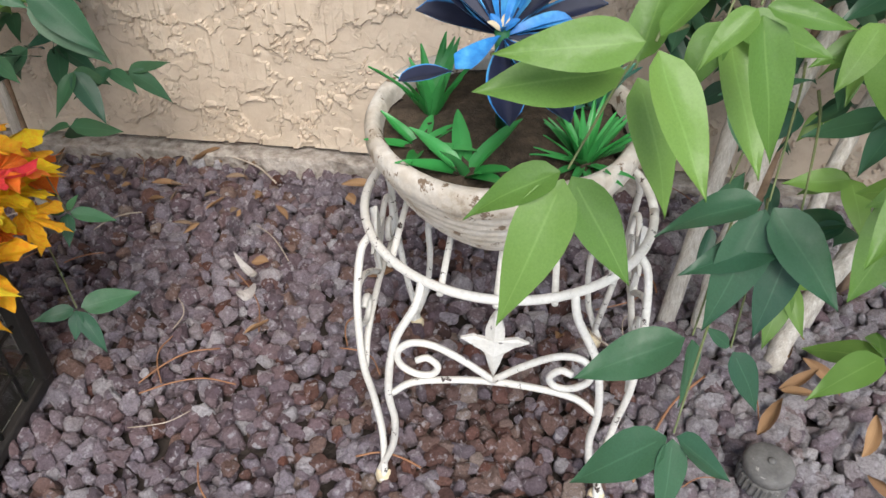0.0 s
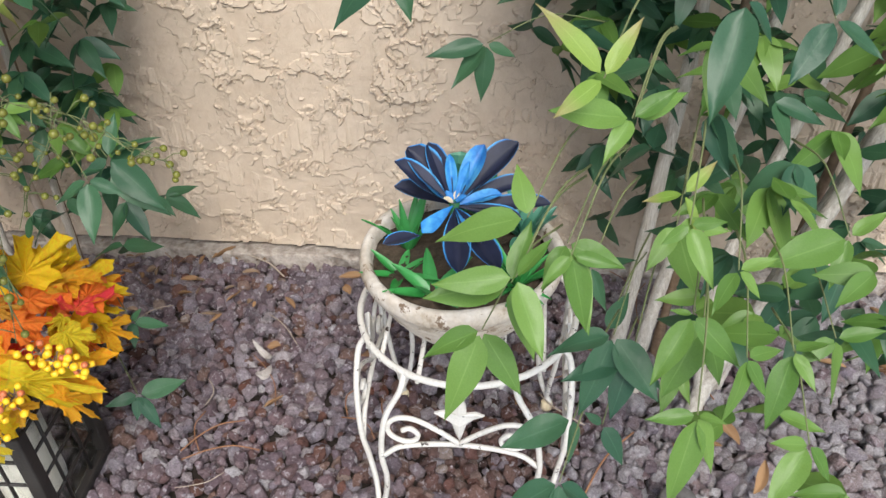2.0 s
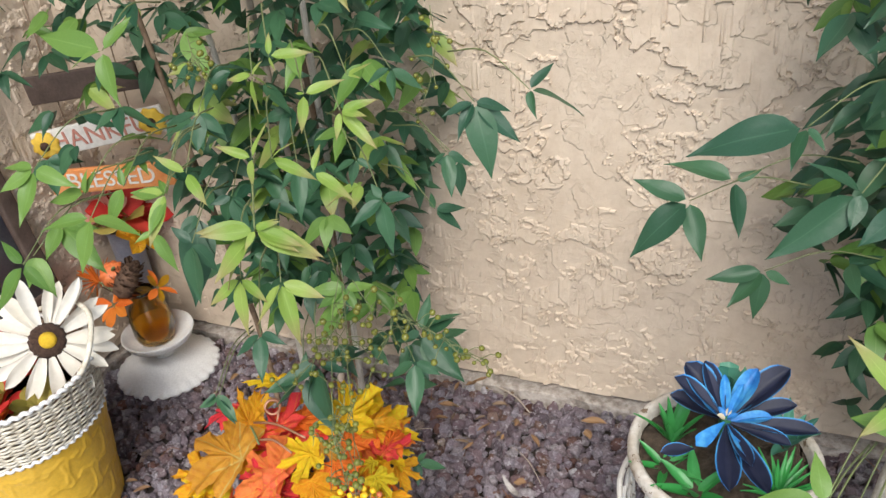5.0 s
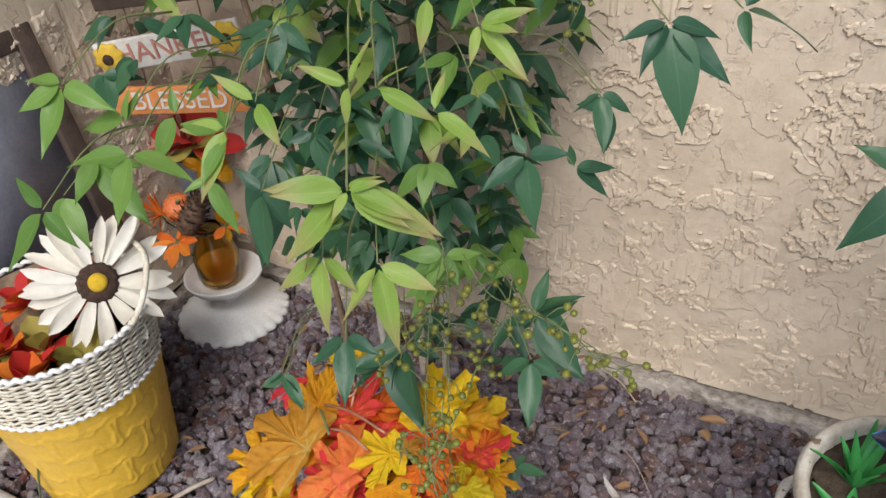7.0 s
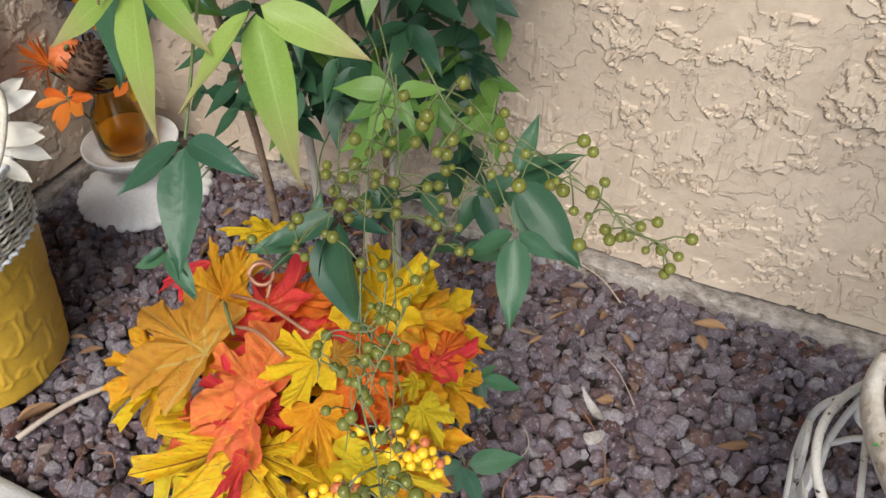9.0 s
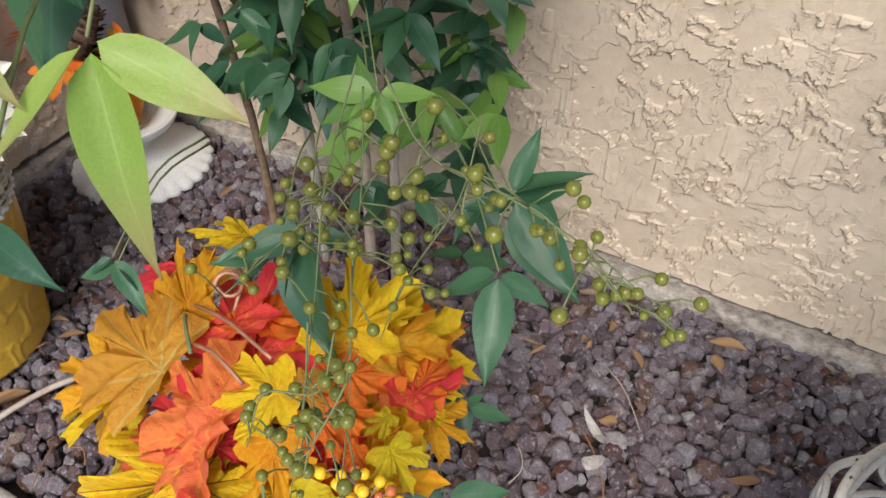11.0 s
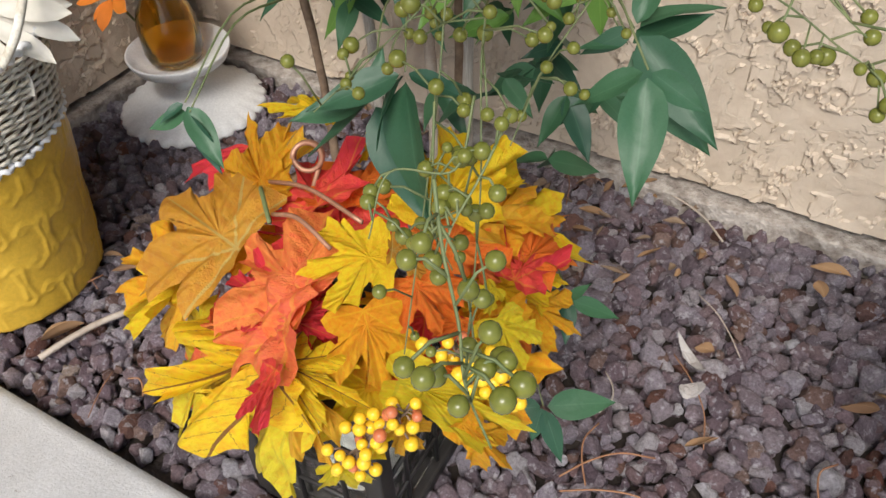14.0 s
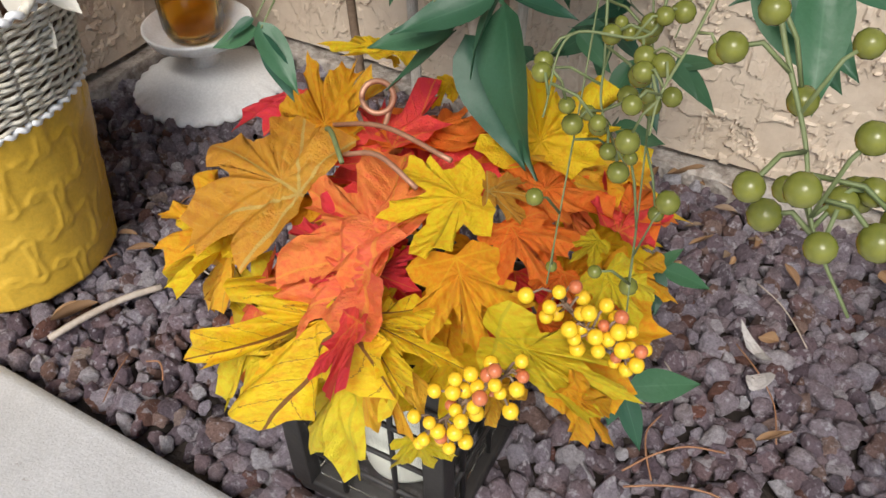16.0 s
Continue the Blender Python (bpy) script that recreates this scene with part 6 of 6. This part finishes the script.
def gravel_bed():
    bed = thing("gravel_bed", pose(0, 0, 0), "loose bed of purple-grey and rust lava rock", "gravel", kind="stuff")
    rng = random.Random(31)
    lumps = []
    for layer, (step, size, zmid) in enumerate(((0.0190, (0.0100, 0.0145), -0.012), (0.0172, (0.0062, 0.0150), -0.002))):
        y = -0.590
        row = 0
        while y < -0.016:
            x = -0.985 + (row % 2) * step / 2
            while x < 1.15:
                r = rng.uniform(*size) * (1.2 if rng.random() < 0.12 else 1.0) * (1.10 if x > 0.38 else 1.0)
                px, py = x + rng.uniform(-1, 1) * step * 0.42, y + rng.uniform(-1, 1) * step * 0.42
                py = max(py, -0.592)
                lumps.append((px, py, zmid + rng.uniform(-0.003, 0.0035) + 0.0025 * noise.noise((px * 6, py * 6, 0)), r, rng.randrange(14) + 14 * stone_colour(px, py, rng),
                              (rng.uniform(0, 360), rng.uniform(0, 360), rng.uniform(0, 360)), layer))
                x += step
            y += step * 0.87
            row += 1
    near = [l for l in lumps if l[6] == 1 and -0.16 < l[0] < 0.10 and -0.46 < l[1] < -0.17][:295]
    chosen = set(id(l) for l in near)
    for l in near:
        ob = new("lava_rock", ROCKS[l[4] + 42])
        ob.parent = bed
        ob.matrix_basis = pose(l[0], l[1], l[2], *l[5]) @ Matrix.Scale(l[3], 4)
    shapes = [(np.array([v.co[:] for v in me.vertices]), np.array([p.vertices[:] for p in me.polygons])) for me in ROCKS]
    for sort in range(3):
        joined(bed, [l for l in lumps if id(l) not in chosen and l[4] // 14 == sort], shapes, (ROCK, ROCK_RED, ROCK_GREY_SUNLIT)[sort])


def joined(bed, lumps, shapes, mat):
    verts, faces, base = [], [], 0
    for l in lumps:
        v, f = shapes[l[4] + 42 * l[6]]
        m = np.array(Euler([radians(a) for a in l[5]]).to_matrix()) * l[3]
        verts.append(v @ m.T + np.array(l[:3]))
        faces.append(f + base)
        base += len(v)
    me = bpy.data.meshes.new("loose_gravel")
    me.from_pydata(np.concatenate(verts).tolist(), [], np.concatenate(faces).tolist())
    me.shade_smooth()
    me.materials.append(mat)
    ob = new("loose_gravel", me)
    ob.parent = bed
    tagged(ob, kind="stuff")


gravel_bed()


def dead_leaf(x, y, turn, length, width, mat=None, z=0.013, roll=0):
    ob = link("fallen_leaf", blade(length, width, 0.9, -0.3, 1.1, 8, 0.45, point=1.3), mat or LEAF_DRY)
    ob.matrix_basis = pose(x, y, z, 6, roll, turn)
    return tagged(ob, "curled dry brown fallen leaf lying on the gravel", "fallen leaf", "fallen leaves on the gravel")


dead_leaf(-0.245, -0.030, -75, 0.042, 0.016)
dead_leaf(-0.122, -0.092, 160, 0.022, 0.010)
dead_leaf(-0.062, -0.350, -70, 0.030, 0.011)
dead_leaf(0.010, -0.105, 20, 0.020, 0.014)
dead_leaf(-0.070, -0.230, 100, 0.020, 0.012)
dead_leaf(0.030, -0.060, 95, 0.045, 0.012)
dead_leaf(-0.700, -0.548, -60, 0.048, 0.026, z=0.012)
rl = random.Random(12)
for k in range(26):
    x, y = rl.uniform(-0.75, 1.0), rl.uniform(-0.57, -0.02)
    dead_leaf(x, y, rl.uniform(0, 360), rl.uniform(0.014, 0.036), rl.uniform(0.007, 0.014), z=0.012, roll=rl.uniform(-50, 50))
for k in range(46):
    x, y = rl.uniform(-0.62, -0.12), -0.02 - 0.20 * rl.random() ** 1.6
    dead_leaf(x, y, rl.uniform(0, 360), rl.uniform(0.010, 0.030), rl.uniform(0.005, 0.011), (LEAF_DRY, TWIG_BROWN)[k % 2], z=0.011, roll=rl.uniform(-50, 50))
for k in range(14):
    x, y = rl.uniform(0.42, 0.85), rl.uniform(-0.50, -0.15)
    dead_leaf(x, y, rl.uniform(0, 360), rl.uniform(0.03, 0.05), rl.uniform(0.010, 0.018), z=0.014, roll=rl.uniform(-50, 50))


def chip(x, y, turn, length, width):
    bm = rock_shape(int(1000 * abs(x)) + 7)
    for v in bm.verts:
        v.co.x, v.co.y, v.co.z = v.co.x * width * 0.6, v.co.y * length * 0.6, v.co.z * 0.005 + 5 * v.co.y ** 2 * 0.004
    ob = link("bark_chip", bm, LITTER, smooth=False)
    ob.matrix_basis = pose(x, y, 0.013, 0, 14, turn)
    return tagged(ob, "pale curled bark chip lying on the gravel", "bark chip", "pale chips on the gravel")


chip(-0.084, -0.252, -128, 0.040, 0.013)
chip(-0.078, -0.292, -60, 0.022, 0.014)


def needle(x, y, turn, length, mat, radius=0.0009, bow=0.01, z=0.014):
    pts = [(-length / 2, 0, 0), (-length / 6, bow * 0.8, 0.003), (length / 6, bow, 0.003), (length / 2, 0, 0)]
    ob = link("fallen_twig", tube(curve_through(pts, 4), [radius] * 13, 6), mat)
    ob.matrix_basis = pose(x, y, z, 0, 0, turn)
    return tagged(ob, "thin fallen needle or twig lying on the gravel", "twig", "fallen needles and twigs")


needle(-0.656, -0.514, 67, 0.114, DRY_TWIG, 0.0036, 0.004, 0.015)
needle(-0.095, -0.435, 14, 0.10, NEEDLE)
needle(-0.115, -0.405, 40, 0.09, NEEDLE)
needle(-0.075, -0.300, -58, 0.11, NEEDLE, 0.0007)
needle(-0.150, -0.330, -75, 0.05, DRY_TWIG, 0.0007)
needle(0.075, -0.375, -32, 0.06, NEEDLE)
needle(0.060, -0.33, 84, 0.05, NEEDLE)
needle(-0.165, -0.040, -28, 0.13, DRY_TWIG, 0.0013)
needle(0.400, -0.420, 60, 0.16, NEEDLE, 0.0014)
for k in range(46):
    needle(rl.uniform(-0.9, 0.95), rl.uniform(-0.58, -0.02), rl.uniform(0, 180), rl.uniform(0.03, 0.10), NEEDLE if k % 3 else DRY_TWIG, rl.uniform(0.0005, 0.0011), rl.uniform(-0.01, 0.01))


def bubbler(at):
    s = thing("irrigation_valve", at, "weathered black plastic irrigation bubbler head set in the gravel", "irrigation head")
    part("riser", lathe([(0.017, -0.03), (0.017, 0.012), (0.0, 0.012)], 32), VALVE, s)
    part("knurled_cap", lathe([(0.0225, 0.006), (0.0235, 0.009), (0.0235, 0.022), (0.020, 0.024), (0.0, 0.024)], 96, lambda a, r, z: (r * (1 + (0.035 * math.copysign(1, math.sin(24 * a)) if r > 0.022 and z < 0.023 else 0)), z)), VALVE, s, smooth=False)
    part("flange", lathe([(0.0, 0.023), (0.0215, 0.023), (0.0235, 0.026), (0.0235, 0.033), (0.0215, 0.036), (0.008, 0.037), (0.0, 0.037)], 48), VALVE, s)
    part("screw", lathe([(0.0, 0.036), (0.0036, 0.036), (0.0036, 0.039), (0.002, 0.040), (0.0, 0.040)], 20), VALVE, s)
    return s


bubbler(pose(0.478, -0.470, 0.004, 0, 6, 0))
